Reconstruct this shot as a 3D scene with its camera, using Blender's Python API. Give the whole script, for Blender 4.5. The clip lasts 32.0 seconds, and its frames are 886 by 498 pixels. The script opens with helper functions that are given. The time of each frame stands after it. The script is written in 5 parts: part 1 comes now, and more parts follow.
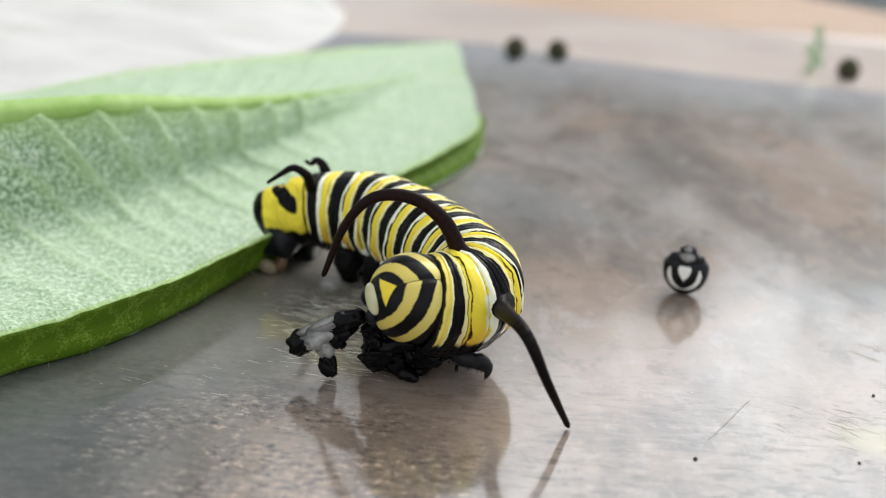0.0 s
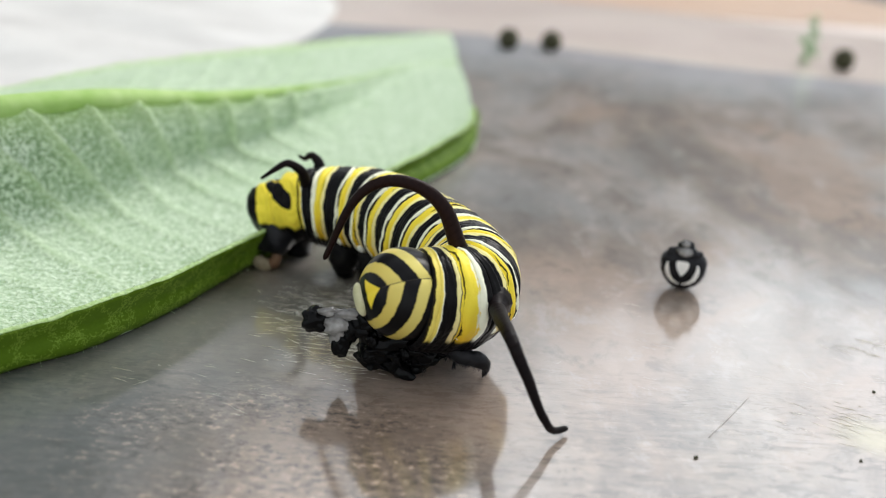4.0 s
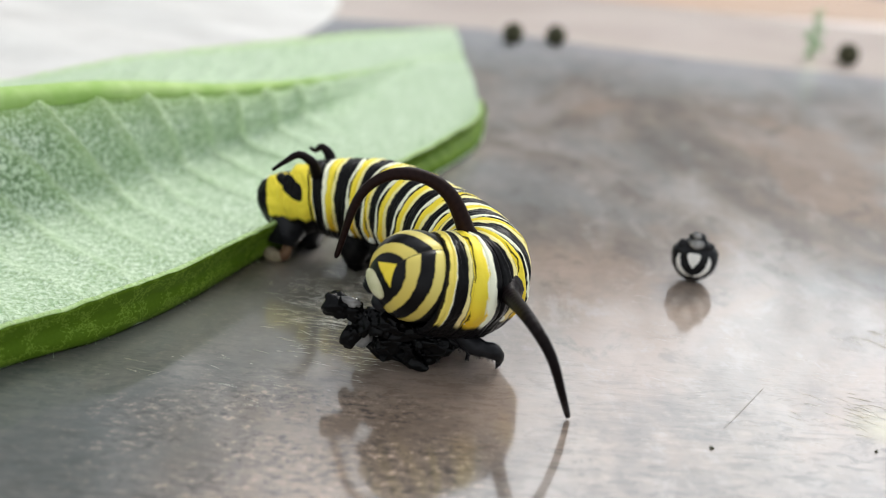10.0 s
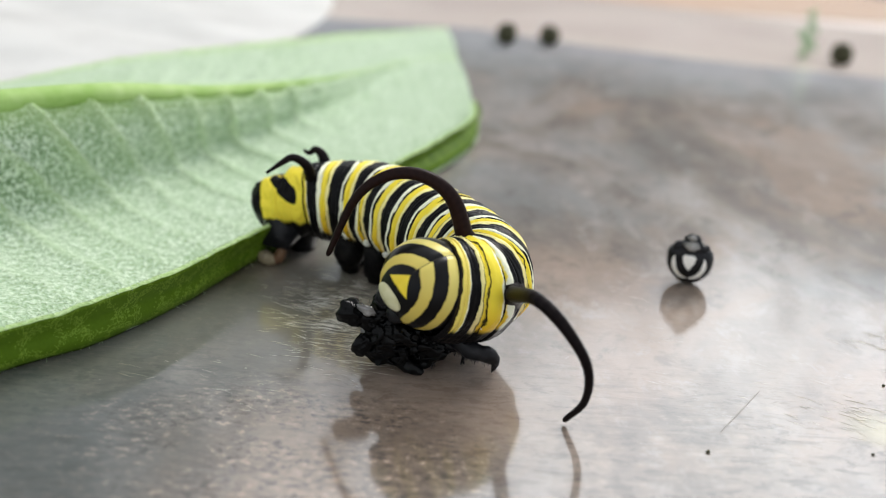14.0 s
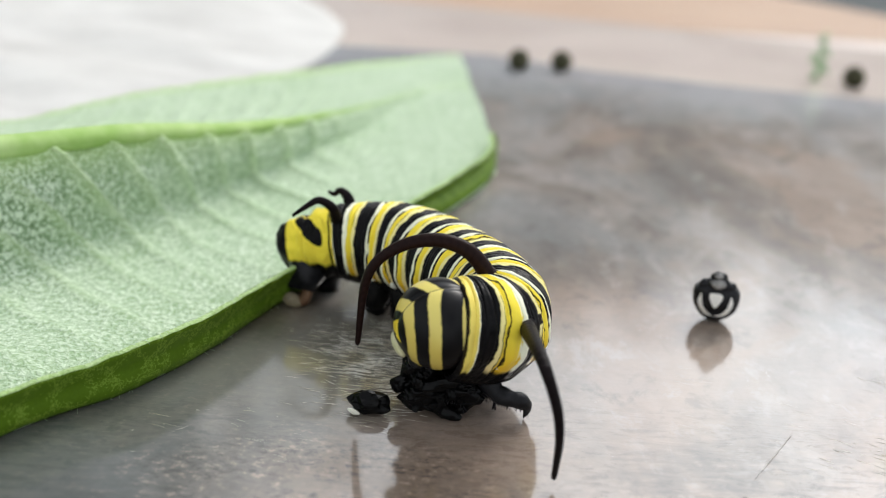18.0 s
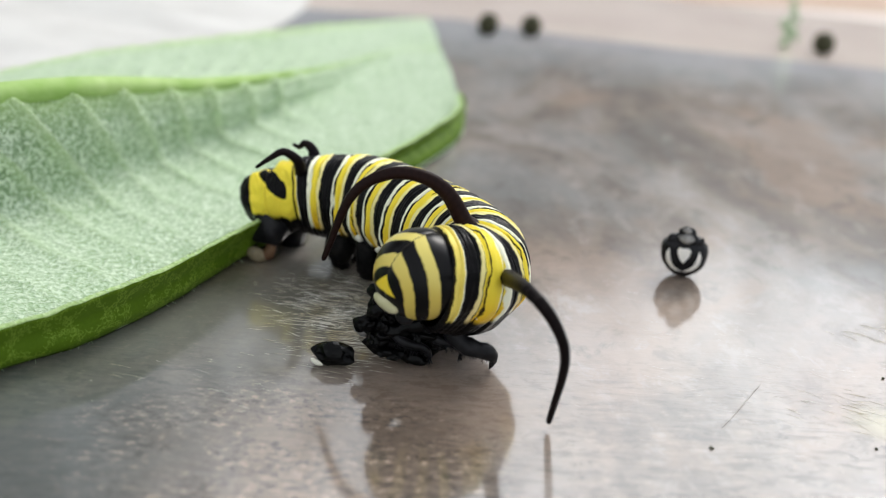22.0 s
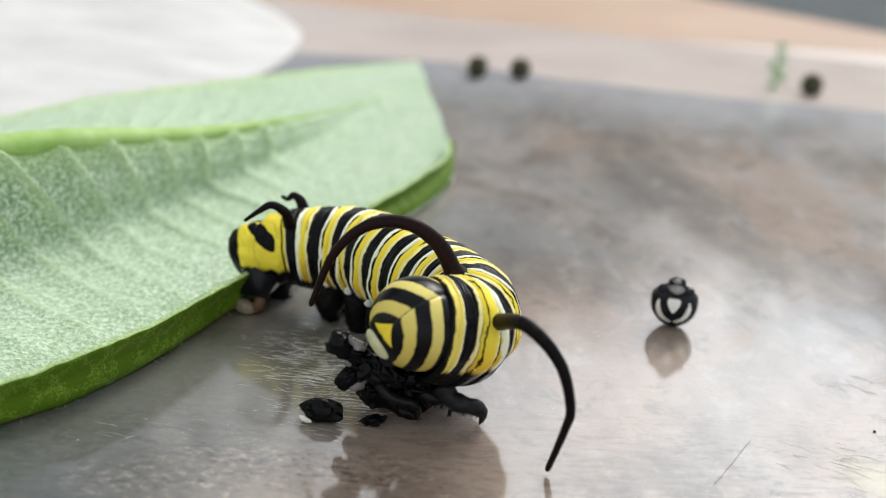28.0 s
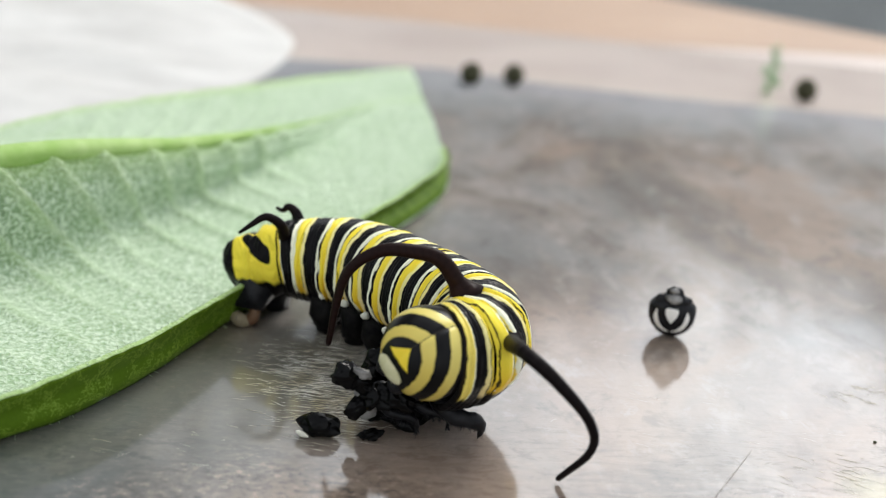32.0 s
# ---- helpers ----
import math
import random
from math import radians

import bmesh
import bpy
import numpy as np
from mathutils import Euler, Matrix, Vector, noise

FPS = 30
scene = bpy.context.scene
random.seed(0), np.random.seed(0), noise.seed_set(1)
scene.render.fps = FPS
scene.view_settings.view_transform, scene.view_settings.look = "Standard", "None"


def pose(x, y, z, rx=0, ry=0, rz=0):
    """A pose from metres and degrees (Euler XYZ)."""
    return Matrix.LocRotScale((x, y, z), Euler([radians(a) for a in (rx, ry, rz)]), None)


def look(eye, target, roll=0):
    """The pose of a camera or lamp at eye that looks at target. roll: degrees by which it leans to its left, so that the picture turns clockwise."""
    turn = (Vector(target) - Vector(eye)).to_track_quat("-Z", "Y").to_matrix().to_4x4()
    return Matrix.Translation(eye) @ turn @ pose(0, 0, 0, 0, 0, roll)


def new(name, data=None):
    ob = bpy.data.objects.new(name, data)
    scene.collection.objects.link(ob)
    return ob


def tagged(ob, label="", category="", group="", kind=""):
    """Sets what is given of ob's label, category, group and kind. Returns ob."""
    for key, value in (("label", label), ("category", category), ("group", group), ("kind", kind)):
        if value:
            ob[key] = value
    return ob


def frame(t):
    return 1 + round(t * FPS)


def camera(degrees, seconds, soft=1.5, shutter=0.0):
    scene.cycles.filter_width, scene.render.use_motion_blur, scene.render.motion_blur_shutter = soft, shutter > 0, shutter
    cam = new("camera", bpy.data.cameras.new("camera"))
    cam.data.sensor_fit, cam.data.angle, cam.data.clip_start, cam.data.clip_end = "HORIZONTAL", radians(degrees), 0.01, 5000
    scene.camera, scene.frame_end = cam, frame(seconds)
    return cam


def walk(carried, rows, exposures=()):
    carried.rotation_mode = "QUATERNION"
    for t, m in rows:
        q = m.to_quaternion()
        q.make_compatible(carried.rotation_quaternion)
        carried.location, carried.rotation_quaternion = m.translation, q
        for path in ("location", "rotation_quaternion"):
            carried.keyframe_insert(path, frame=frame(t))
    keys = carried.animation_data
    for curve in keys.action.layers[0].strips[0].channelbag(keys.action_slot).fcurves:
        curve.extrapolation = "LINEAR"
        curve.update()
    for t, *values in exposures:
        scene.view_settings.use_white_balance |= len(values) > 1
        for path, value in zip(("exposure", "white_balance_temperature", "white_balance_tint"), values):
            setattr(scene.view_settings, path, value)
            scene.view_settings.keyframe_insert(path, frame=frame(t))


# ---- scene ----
cam = camera(38.0, 32.0, 1.0)
cam.data.dof.use_dof = True
cam.data.dof.focus_distance = 0.0458
cam.data.dof.aperture_fstop = 58
PATH = [
    (0.0, look((0.00079, -0.05434, 0.02169), (0.00030, -0.00801, 0.00290), 3.82)),
    (0.5, look((0.00090, -0.05436, 0.02192), (0.00030, -0.00797, 0.00326), 3.71)),
    (1.0, look((0.00077, -0.05452, 0.02179), (0.00018, -0.00811, 0.00320), 3.84)),
    (1.5, look((0.00075, -0.05439, 0.02175), (0.00030, -0.00802, 0.00305), 3.82)),
    (2.0, look((0.00064, -0.05423, 0.02180), (0.00034, -0.00790, 0.00301), 3.88)),
    (2.5, look((0.00037, -0.05421, 0.02160), (0.00018, -0.00795, 0.00262), 4.00)),
    (3.0, look((0.00043, -0.05400, 0.02155), (0.00030, -0.00779, 0.00246), 3.94)),
    (3.5, look((0.00059, -0.05372, 0.02179), (0.00047, -0.00755, 0.00259), 3.84)),
    (5.5, look((0.00023, -0.05400, 0.02157), (0.00023, -0.00779, 0.00247), 3.87)),
    (6.0, look((0.00030, -0.05393, 0.02168), (0.00020, -0.00775, 0.00251), 3.76)),
    (6.5, look((0.00029, -0.05398, 0.02172), (0.00023, -0.00776, 0.00264), 3.74)),
    (7.0, look((0.00031, -0.05395, 0.02173), (0.00025, -0.00769, 0.00275), 3.74)),
    (7.5, look((-0.00002, -0.05385, 0.02157), (0.00004, -0.00764, 0.00245), 3.82)),
    (8.0, look((-0.00008, -0.05390, 0.02160), (-0.00006, -0.00775, 0.00236), 3.89)),
    (8.5, look((-0.00014, -0.05401, 0.02145), (-0.00018, -0.00787, 0.00219), 3.91)),
    (9.0, look((-0.00000, -0.05386, 0.02152), (0.00000, -0.00770, 0.00230), 3.92)),
    (9.5, look((0.00007, -0.05374, 0.02168), (0.00015, -0.00759, 0.00245), 3.92)),
    (10.0, look((-0.00009, -0.05378, 0.02143), (0.00001, -0.00763, 0.00220), 3.92)),
    (10.5, look((-0.00019, -0.05387, 0.02150), (-0.00007, -0.00771, 0.00229), 3.90)),
    (11.0, look((0.00003, -0.05375, 0.02170), (0.00013, -0.00754, 0.00259), 3.84)),
    (11.5, look((-0.00014, -0.05388, 0.02151), (0.00006, -0.00767, 0.00244), 3.94)),
    (12.0, look((-0.00023, -0.05358, 0.02149), (0.00016, -0.00737, 0.00240), 3.97)),
    (12.5, look((-0.00022, -0.05349, 0.02151), (0.00026, -0.00731, 0.00234), 3.99)),
    (13.0, look((-0.00024, -0.05366, 0.02148), (0.00009, -0.00750, 0.00226), 4.02)),
    (13.5, look((-0.00030, -0.05362, 0.02140), (0.00006, -0.00747, 0.00216), 4.01)),
    (14.0, look((-0.00018, -0.05355, 0.02154), (0.00020, -0.00742, 0.00225), 3.92)),
    (14.5, look((-0.00036, -0.05355, 0.02144), (0.00016, -0.00742, 0.00215), 4.05)),
    (16.5, look((-0.00020, -0.05325, 0.02168), (0.00035, -0.00719, 0.00221), 3.77)),
    (17.0, look((-0.00048, -0.05330, 0.02156), (0.00007, -0.00725, 0.00209), 3.75)),
    (17.5, look((-0.00083, -0.05292, 0.02167), (-0.00028, -0.00689, 0.00216), 3.70)),
    (18.0, look((-0.00141, -0.05293, 0.02261), (-0.00096, -0.00667, 0.00364), 3.44)),
    (18.5, look((-0.00132, -0.05238, 0.02268), (-0.00096, -0.00599, 0.00403), 3.14)),
    (19.0, look((-0.00106, -0.05155, 0.02254), (-0.00030, -0.00537, 0.00338), 3.26)),
    (19.5, look((-0.00124, -0.05149, 0.02209), (-0.00020, -0.00575, 0.00191), 3.41)),
    (20.0, look((-0.00131, -0.05099, 0.02192), (-0.00017, -0.00571, 0.00074), 3.37)),
    (20.5, look((-0.00122, -0.05077, 0.02187), (-0.00004, -0.00549, 0.00070), 3.37)),
    (21.0, look((-0.00113, -0.05086, 0.02235), (0.00010, -0.00547, 0.00142), 3.36)),
    (21.5, look((-0.00165, -0.05270, 0.02134), (-0.00032, -0.00701, 0.00108), 3.95)),
    (22.0, look((-0.00112, -0.05281, 0.02138), (0.00047, -0.00683, 0.00180), 4.08)),
    (22.5, look((-0.00106, -0.05280, 0.02136), (0.00051, -0.00684, 0.00173), 4.11)),
    (23.0, look((-0.00092, -0.05299, 0.02142), (0.00047, -0.00701, 0.00183), 4.04)),
    (23.5, look((-0.00099, -0.05307, 0.02155), (0.00033, -0.00695, 0.00228), 3.93)),
    (24.0, look((-0.00111, -0.05287, 0.02149), (0.00025, -0.00669, 0.00236), 4.00)),
    (24.5, look((-0.00134, -0.05299, 0.02141), (0.00011, -0.00680, 0.00233), 4.12)),
    (25.0, look((-0.00123, -0.05288, 0.02156), (0.00017, -0.00668, 0.00249), 4.07)),
    (25.5, look((-0.00134, -0.05302, 0.02150), (-0.00001, -0.00683, 0.00241), 3.95)),
    (27.5, look((-0.00126, -0.05246, 0.02175), (0.00060, -0.00601, 0.00333), 4.06)),
    (28.0, look((-0.00107, -0.05234, 0.02210), (0.00078, -0.00591, 0.00365), 3.94)),
    (28.5, look((-0.00114, -0.05232, 0.02195), (0.00067, -0.00587, 0.00355), 4.00)),
    (29.0, look((-0.00128, -0.05245, 0.02184), (0.00056, -0.00599, 0.00346), 4.08)),
    (29.5, look((-0.00128, -0.05221, 0.02202), (0.00072, -0.00573, 0.00368), 4.05)),
    (30.0, look((-0.00110, -0.05189, 0.02218), (0.00098, -0.00544, 0.00377), 3.81)),
    (30.5, look((-0.00116, -0.05173, 0.02213), (0.00108, -0.00532, 0.00364), 3.83)),
    (31.0, look((-0.00094, -0.05143, 0.02251), (0.00132, -0.00503, 0.00403), 3.52)),
    (31.5, look((-0.00121, -0.05176, 0.02224), (0.00109, -0.00530, 0.00390), 3.73)),
    (32.0, look((-0.00126, -0.05188, 0.02228), (0.00091, -0.00542, 0.00393), 3.78)),
]
walk(cam, PATH, [(0, 0.0), (32, 0.0)])

# World unit is the metre; lengths below are given in millimetres and multiplied by MM.
MM = 0.001

# ---------------------------------------------------------------- world and light
world = bpy.data.worlds.new("overcast_sky")
scene.world = world
world.use_nodes = True
wn, wl = world.node_tree.nodes, world.node_tree.links
sky = wn.new("ShaderNodeTexSky")
sky.sky_type, sky.sun_disc = "NISHITA", False
sky.sun_elevation, sky.sun_rotation = radians(40), radians(30)
cloud_noise = wn.new("ShaderNodeTexNoise")
cloud_noise.inputs["Scale"].default_value = 2.6
cloud_noise.inputs["Detail"].default_value = 5
cloud_map = wn.new("ShaderNodeMapRange")
cloud_map.inputs["From Min"].default_value, cloud_map.inputs["From Max"].default_value = 0.3, 0.56
cloud_mix = wn.new("ShaderNodeMixRGB")
cloud_mix.inputs["Color2"].default_value = (10.6, 11.0, 11.4, 1)
sky_coord = wn.new("ShaderNodeTexCoord")
wl.new(sky_coord.outputs["Generated"], cloud_noise.inputs["Vector"])
wl.new(cloud_noise.outputs["Fac"], cloud_map.inputs["Value"])
wl.new(cloud_map.outputs["Result"], cloud_mix.inputs["Fac"])
wl.new(sky.outputs["Color"], cloud_mix.inputs["Color1"])
# the cloud cover is brightest round the hidden sun
SUN_WAY = Vector((0.38, 0.66, 0.65)).normalized()
glow_dot = wn.new("ShaderNodeVectorMath")
glow_dot.operation = "DOT_PRODUCT"
glow_dot.inputs[1].default_value = SUN_WAY
wl.new(sky_coord.outputs["Generated"], glow_dot.inputs[0])
glow_map = wn.new("ShaderNodeMapRange")
glow_map.interpolation_type = "SMOOTHSTEP"
glow_map.inputs["From Min"].default_value, glow_map.inputs["From Max"].default_value = 0.75, 1.0
glow_map.inputs["To Min"].default_value, glow_map.inputs["To Max"].default_value = 0.9, 2.5
wl.new(glow_dot.outputs["Value"], glow_map.inputs["Value"])
glow = wn.new("ShaderNodeVectorMath")
glow.operation = "SCALE"
wl.new(cloud_mix.outputs["Color"], glow.inputs[0])
wl.new(glow_map.outputs["Result"], glow.inputs["Scale"])
wl.new(glow.outputs["Vector"], wn["Background"].inputs["Color"])
wn["Background"].inputs["Strength"].default_value = 0.115

sun = new("sun", bpy.data.lights.new("sun", "SUN"))
sun.data.energy, sun.data.angle, sun.data.color = 1.5, radians(18), (1.0, 0.96, 0.9)
sun.matrix_world = look(tuple(SUN_WAY), (0, 0, 0))


# ---------------------------------------------------------------- helpers
def part(name, bm, material, parent=None, label="", smooth=True):
    """Links a bmesh (in millimetres) as one mesh object under a thing or a part."""
    me = bpy.data.meshes.new(name)
    bmesh.ops.recalc_face_normals(bm, faces=bm.faces)
    bm.to_mesh(me)
    bm.free()
    me.transform(Matrix.Scale(MM, 4))
    if smooth:
        me.polygons.foreach_set("use_smooth", [True] * len(me.polygons))
    me.materials.append(material)
    ob = new(name, me)
    if parent is not None:
        ob.parent = parent
    if label:
        tagged(ob, label)
    return ob


def thing(name, x=0, y=0, z=0, label="", category="", group="", kind=""):
    ob = new(name)
    ob.empty_display_size = MM
    ob.location = (x * MM, y * MM, z * MM)
    return tagged(ob, label, category, group, kind)


def catmull(points, n):
    """n + 1 points on a smooth curve through the given ones, evenly spaced along it."""
    p = np.array(points, float)
    p = np.vstack([2 * p[0] - p[1], p, 2 * p[-1] - p[-2]])
    out = []
    for i in range(1, len(p) - 2):
        for u in np.linspace(0, 1, 24, endpoint=False):
            a, b, c, d = p[i - 1:i + 3]
            out.append(0.5 * (2 * b + (c - a) * u + (2 * a - 5 * b + 4 * c - d) * u * u + (3 * b - a - 3 * c + d) * u ** 3))
    out.append(p[-2])
    out = np.array(out)
    s = np.concatenate([[0], np.cumsum(np.linalg.norm(np.diff(out, axis=0), axis=1))])
    want = np.linspace(0, s[-1], n + 1)
    return np.stack([np.interp(want, s, out[:, k]) for k in range(3)], 1)


def tube(bm, points, radii, sides=10, flat=1.0, caps=True):
    """A tube round a line of points."""
    pts = [Vector(p) for p in points]
    rings, side = [], None
    for i, p in enumerate(pts):
        t = (pts[min(i + 1, len(pts) - 1)] - pts[max(i - 1, 0)]).normalized()
        if side is None:
            side = t.cross(Vector((0, 0, 1)) if abs(t.z) < 0.9 else Vector((0, 1, 0))).normalized()
        side = (side - t * side.dot(t)).normalized()
        up = side.cross(t)
        rings.append([bm.verts.new(p + (side * math.cos(a) + up * (flat * math.sin(a))) * float(radii[i]))
                      for a in np.linspace(0, 2 * math.pi, sides, endpoint=False)])
    for r0, r1 in zip(rings, rings[1:]):
        for k in range(sides):
            bm.faces.new((r0[k], r0[(k + 1) % sides], r1[(k + 1) % sides], r1[k]))
    if caps:
        bm.faces.new(rings[0][::-1])
        bm.faces.new(rings[-1])
    return bm


def lump(radius, seed, rough=0.35, stretch=(1, 1, 1), detail=2, freq=1.1, crease=0.0):
    """A crumpled or rounded lump, in millimetres."""
    bm = bmesh.new()
    bmesh.ops.create_icosphere(bm, subdivisions=detail, radius=1)
    off = Vector((seed * 7.31, seed * 3.77, seed * 1.93))
    for v in bm.verts:
        d = v.co.copy()
        n = noise.noise(d * freq + off) + 0.5 * noise.noise(d * freq * 2.3 + off)
        if crease:
            n -= crease * abs(noise.noise(d * freq * 3.1 + off))
        d *= 1 + rough * n
        v.co = Vector((d.x * stretch[0], d.y * stretch[1], d.z * stretch[2])) * radius
    return bm


def ease(x, a, b):
    x = min(1, max(0, (x - a) / (b - a)))
    return x * x * (3 - 2 * x)


# ---------------------------------------------------------------- materials
def material(name, colour=(0.5, 0.5, 0.5), rough=0.5, sheen=0.0):
    m = bpy.data.materials.new(name)
    m.use_nodes = True
    b = m.node_tree.nodes["Principled BSDF"]
    b.inputs["Base Color"].default_value = (*colour, 1)
    b.inputs["Roughness"].default_value = rough
    b.inputs["Sheen Weight"].default_value = sheen
    return m


class Graph:
    """Short forms for the nodes of one material."""

    def __init__(self, m):
        self.n, self.l = m.node_tree.nodes, m.node_tree.links
        self.b = self.n["Principled BSDF"]

    def link(self, out, into):
        self.l.new(out, into)

    def put(self, socket, value):
        if hasattr(value, "is_linked"):
            self.l.new(value, socket)
        else:
            socket.default_value = value

    def coord(self, scale=(1, 1, 1), kind="Object", turn=0.0):
        c, mp = self.n.new("ShaderNodeTexCoord"), self.n.new("ShaderNodeMapping")
        mp.inputs["Scale"].default_value = scale
        mp.inputs["Rotation"].default_value = (0, 0, radians(turn))
        self.link(c.outputs[kind], mp.inputs["Vector"])
        return mp.outputs["Vector"]

    def noise(self, vector, scale, detail=4.0, rough=0.55, distort=0.0):
        t = self.n.new("ShaderNodeTexNoise")
        self.link(vector, t.inputs["Vector"])
        t.inputs["Scale"].default_value, t.inputs["Detail"].default_value = scale, detail
        t.inputs["Roughness"].default_value, t.inputs["Distortion"].default_value = rough, distort
        return t.outputs["Fac"]

    def voronoi(self, vector, scale, feature="F1"):
        t = self.n.new("ShaderNodeTexVoronoi")
        t.feature = feature
        self.link(vector, t.inputs["Vector"])
        t.inputs["Scale"].default_value = scale
        return t.outputs["Distance"]

    def ramp(self, value, stops):
        r = self.n.new("ShaderNodeValToRGB")
        self.link(value, r.inputs["Fac"])
        e = r.color_ramp.elements
        while len(e) < len(stops):
            e.new(0.5)
        for el, (pos, col) in zip(e, stops):
            el.position, el.color = pos, (*col, 1)
        return r.outputs["Color"]

    def math(self, op, a, b=0.0, clamp=False):
        m = self.n.new("ShaderNodeMath")
        m.operation, m.use_clamp = op, clamp
        self.put(m.inputs[0], a)
        self.put(m.inputs[1], b)
        return m.outputs[0]

    def step(self, value, lo, hi, to0=0.0, to1=1.0):
        m = self.n.new("ShaderNodeMapRange")
        m.interpolation_type = "SMOOTHSTEP"
        self.put(m.inputs["Value"], value)
        m.inputs["From Min"].default_value, m.inputs["From Max"].default_value = lo, hi
        m.inputs["To Min"].default_value, m.inputs["To Max"].default_value = to0, to1
        return m.outputs["Result"]

    def mix(self, fac, a, b, mode="MIX"):
        m = self.n.new("ShaderNodeMixRGB")
        m.blend_type = mode
        self.put(m.inputs["Fac"], fac)
        self.put(m.inputs["Color1"], a if hasattr(a, "is_linked") else (*a, 1))
        self.put(m.inputs["Color2"], b if hasattr(b, "is_linked") else (*b, 1))
        return m.outputs["Color"]

    def bump(self, height, strength, distance, into="Normal", normal=None):
        t = self.n.new("ShaderNodeBump")
        t.inputs["Strength"].default_value, t.inputs["Distance"].default_value = strength, distance
        self.link(height, t.inputs["Height"])
        if normal is not None:
            self.link(normal, t.inputs["Normal"])
        if into:
            self.link(t.outputs["Normal"], self.b.inputs[into])
        return t.outputs["Normal"]

    def uv(self):
        c, s = self.n.new("ShaderNodeTexCoord"), self.n.new("ShaderNodeSeparateXYZ")
        self.link(c.outputs["UV"], s.inputs[0])
        return s.outputs[0], s.outputs[1], c.outputs["UV"]


def tray_material(name, pale=False):
    """Scratched clear plastic over a streaky board: weathered brown, or pale pinkish wood."""
    m = material(name, (0.2, 0.15, 0.11), 0.6)
    g = Graph(m)
    cloud = g.noise(g.coord((60, 85, 60), turn=20), 1.0, 5, 0.6, 0.6)
    if pale:
        col = g.ramp(cloud, [(0.3, (0.6, 0.495, 0.435)), (0.7, (0.75, 0.64, 0.565))])
    else:
        sep = g.n.new("ShaderNodeSeparateXYZ")
        g.link(g.coord(), sep.inputs[0])
        streak = g.noise(g.coord((300, 170, 300), turn=25), 1.0, 5, 0.58, 0.7)
        wood = g.ramp(streak, [(0.3, (0.115, 0.087, 0.065)), (0.5, (0.2, 0.154, 0.118)), (0.7, (0.32, 0.254, 0.2))])
        # broad dark and pale weathering, the pale stronger towards the far side
        broad = g.noise(g.coord((110, 60, 60), turn=15), 1.0, 5, 0.6, 0.6)
        wood = g.mix(g.step(broad, 0.36, 0.5, 0.45, 0.0), wood, (0.06, 0.047, 0.037))
        wood = g.mix(g.math("MULTIPLY", g.step(broad, 0.44, 0.6, 0.15, 0.75), g.step(sep.outputs[1], -0.012, 0.002, 0.5, 1.0)), wood, (0.36, 0.335, 0.315))
        dash = g.noise(g.coord((900, 2300, 300), turn=-12), 1.0, 5, 0.75, 0.5)
        near = g.step(sep.outputs[1], -0.016, -0.01, 1.0, 0.08)
        wood = g.mix(g.math("MULTIPLY", g.step(dash, 0.52, 0.6, 0.0, 0.8), near), wood, (0.06, 0.046, 0.036))
        wood = g.mix(g.math("MULTIPLY", g.step(dash, 0.36, 0.46, 0.45, 0.0), near), wood, (0.42, 0.33, 0.265))
        hue = g.noise(g.coord((70, 55, 60), turn=-30), 1.0, 4, 0.6, 0.5)
        wood = g.mix(g.step(hue, 0.5, 0.62, 0.0, 0.45), wood, (0.37, 0.25, 0.175))
        wood = g.mix(g.step(hue, 0.36, 0.48, 0.4, 0.0), wood, (0.2, 0.23, 0.24))
        mottle = g.noise(g.coord((420, 260, 300), turn=32), 1.0, 6, 0.72, 0.4)
        wood = g.mix(g.step(mottle, 0.53, 0.66, 0.0, 0.4), wood, (0.44, 0.4, 0.37))
        wood = g.mix(g.step(mottle, 0.34, 0.47, 0.5, 0.0), wood, (0.085, 0.066, 0.05))
        grain = g.noise(g.coord((420, 2600, 300), turn=-7), 1.0, 4, 0.65, 0.3)
        wood = g.mix(g.math("MULTIPLY", g.step(grain, 0.5, 0.66, 0.0, 0.5), near), wood, (0.07, 0.055, 0.043))

        def field(x, y, ragged=0.012):
            """The distance from a place on the board, with a ragged edge."""
            place, spread = g.n.new("ShaderNodeVectorMath"), g.n.new("ShaderNodeVectorMath")
            place.operation, spread.operation = "SUBTRACT", "LENGTH"
            place.inputs[1].default_value = (x, y, 0)
            g.link(g.coord(), place.inputs[0])
            g.link(place.outputs[0], spread.inputs[0])
            return g.math("ADD", spread.outputs["Value"], g.math("MULTIPLY", g.math("SUBTRACT", cloud, 0.5), ragged))
        # a dull grey tone on the board beside the leaf, and grit round it
        grey_patch, gritty, smear = field(-0.0105, -0.0155), field(-0.0042, -0.0208), field(0.0156, -0.0156, 0.003)
        # blue-grey film of mirrored sky, mixed into the colour on the left
        cool = g.math("MULTIPLY", g.step(cloud, 0.4, 0.62, 0.05, 0.6), g.step(gritty, 0.005, 0.014, 0.0, 1.0))
        cool = g.math("MULTIPLY", cool, g.step(sep.outputs[0], -0.008, 0.002, 1.0, 0.15))
        grey = g.mix(cool, wood, (0.155, 0.172, 0.17))
        grey = g.mix(g.step(grey_patch, 0.003, 0.011, 0.6, 0.0), grey, (0.095, 0.112, 0.104))
        grey = g.mix(g.math("MULTIPLY", g.step(gritty, 0.001, 0.0065, 0.75, 0.0), g.step(broad, 0.3, 0.55, 0.4, 1.0)), grey, (0.33, 0.24, 0.175))
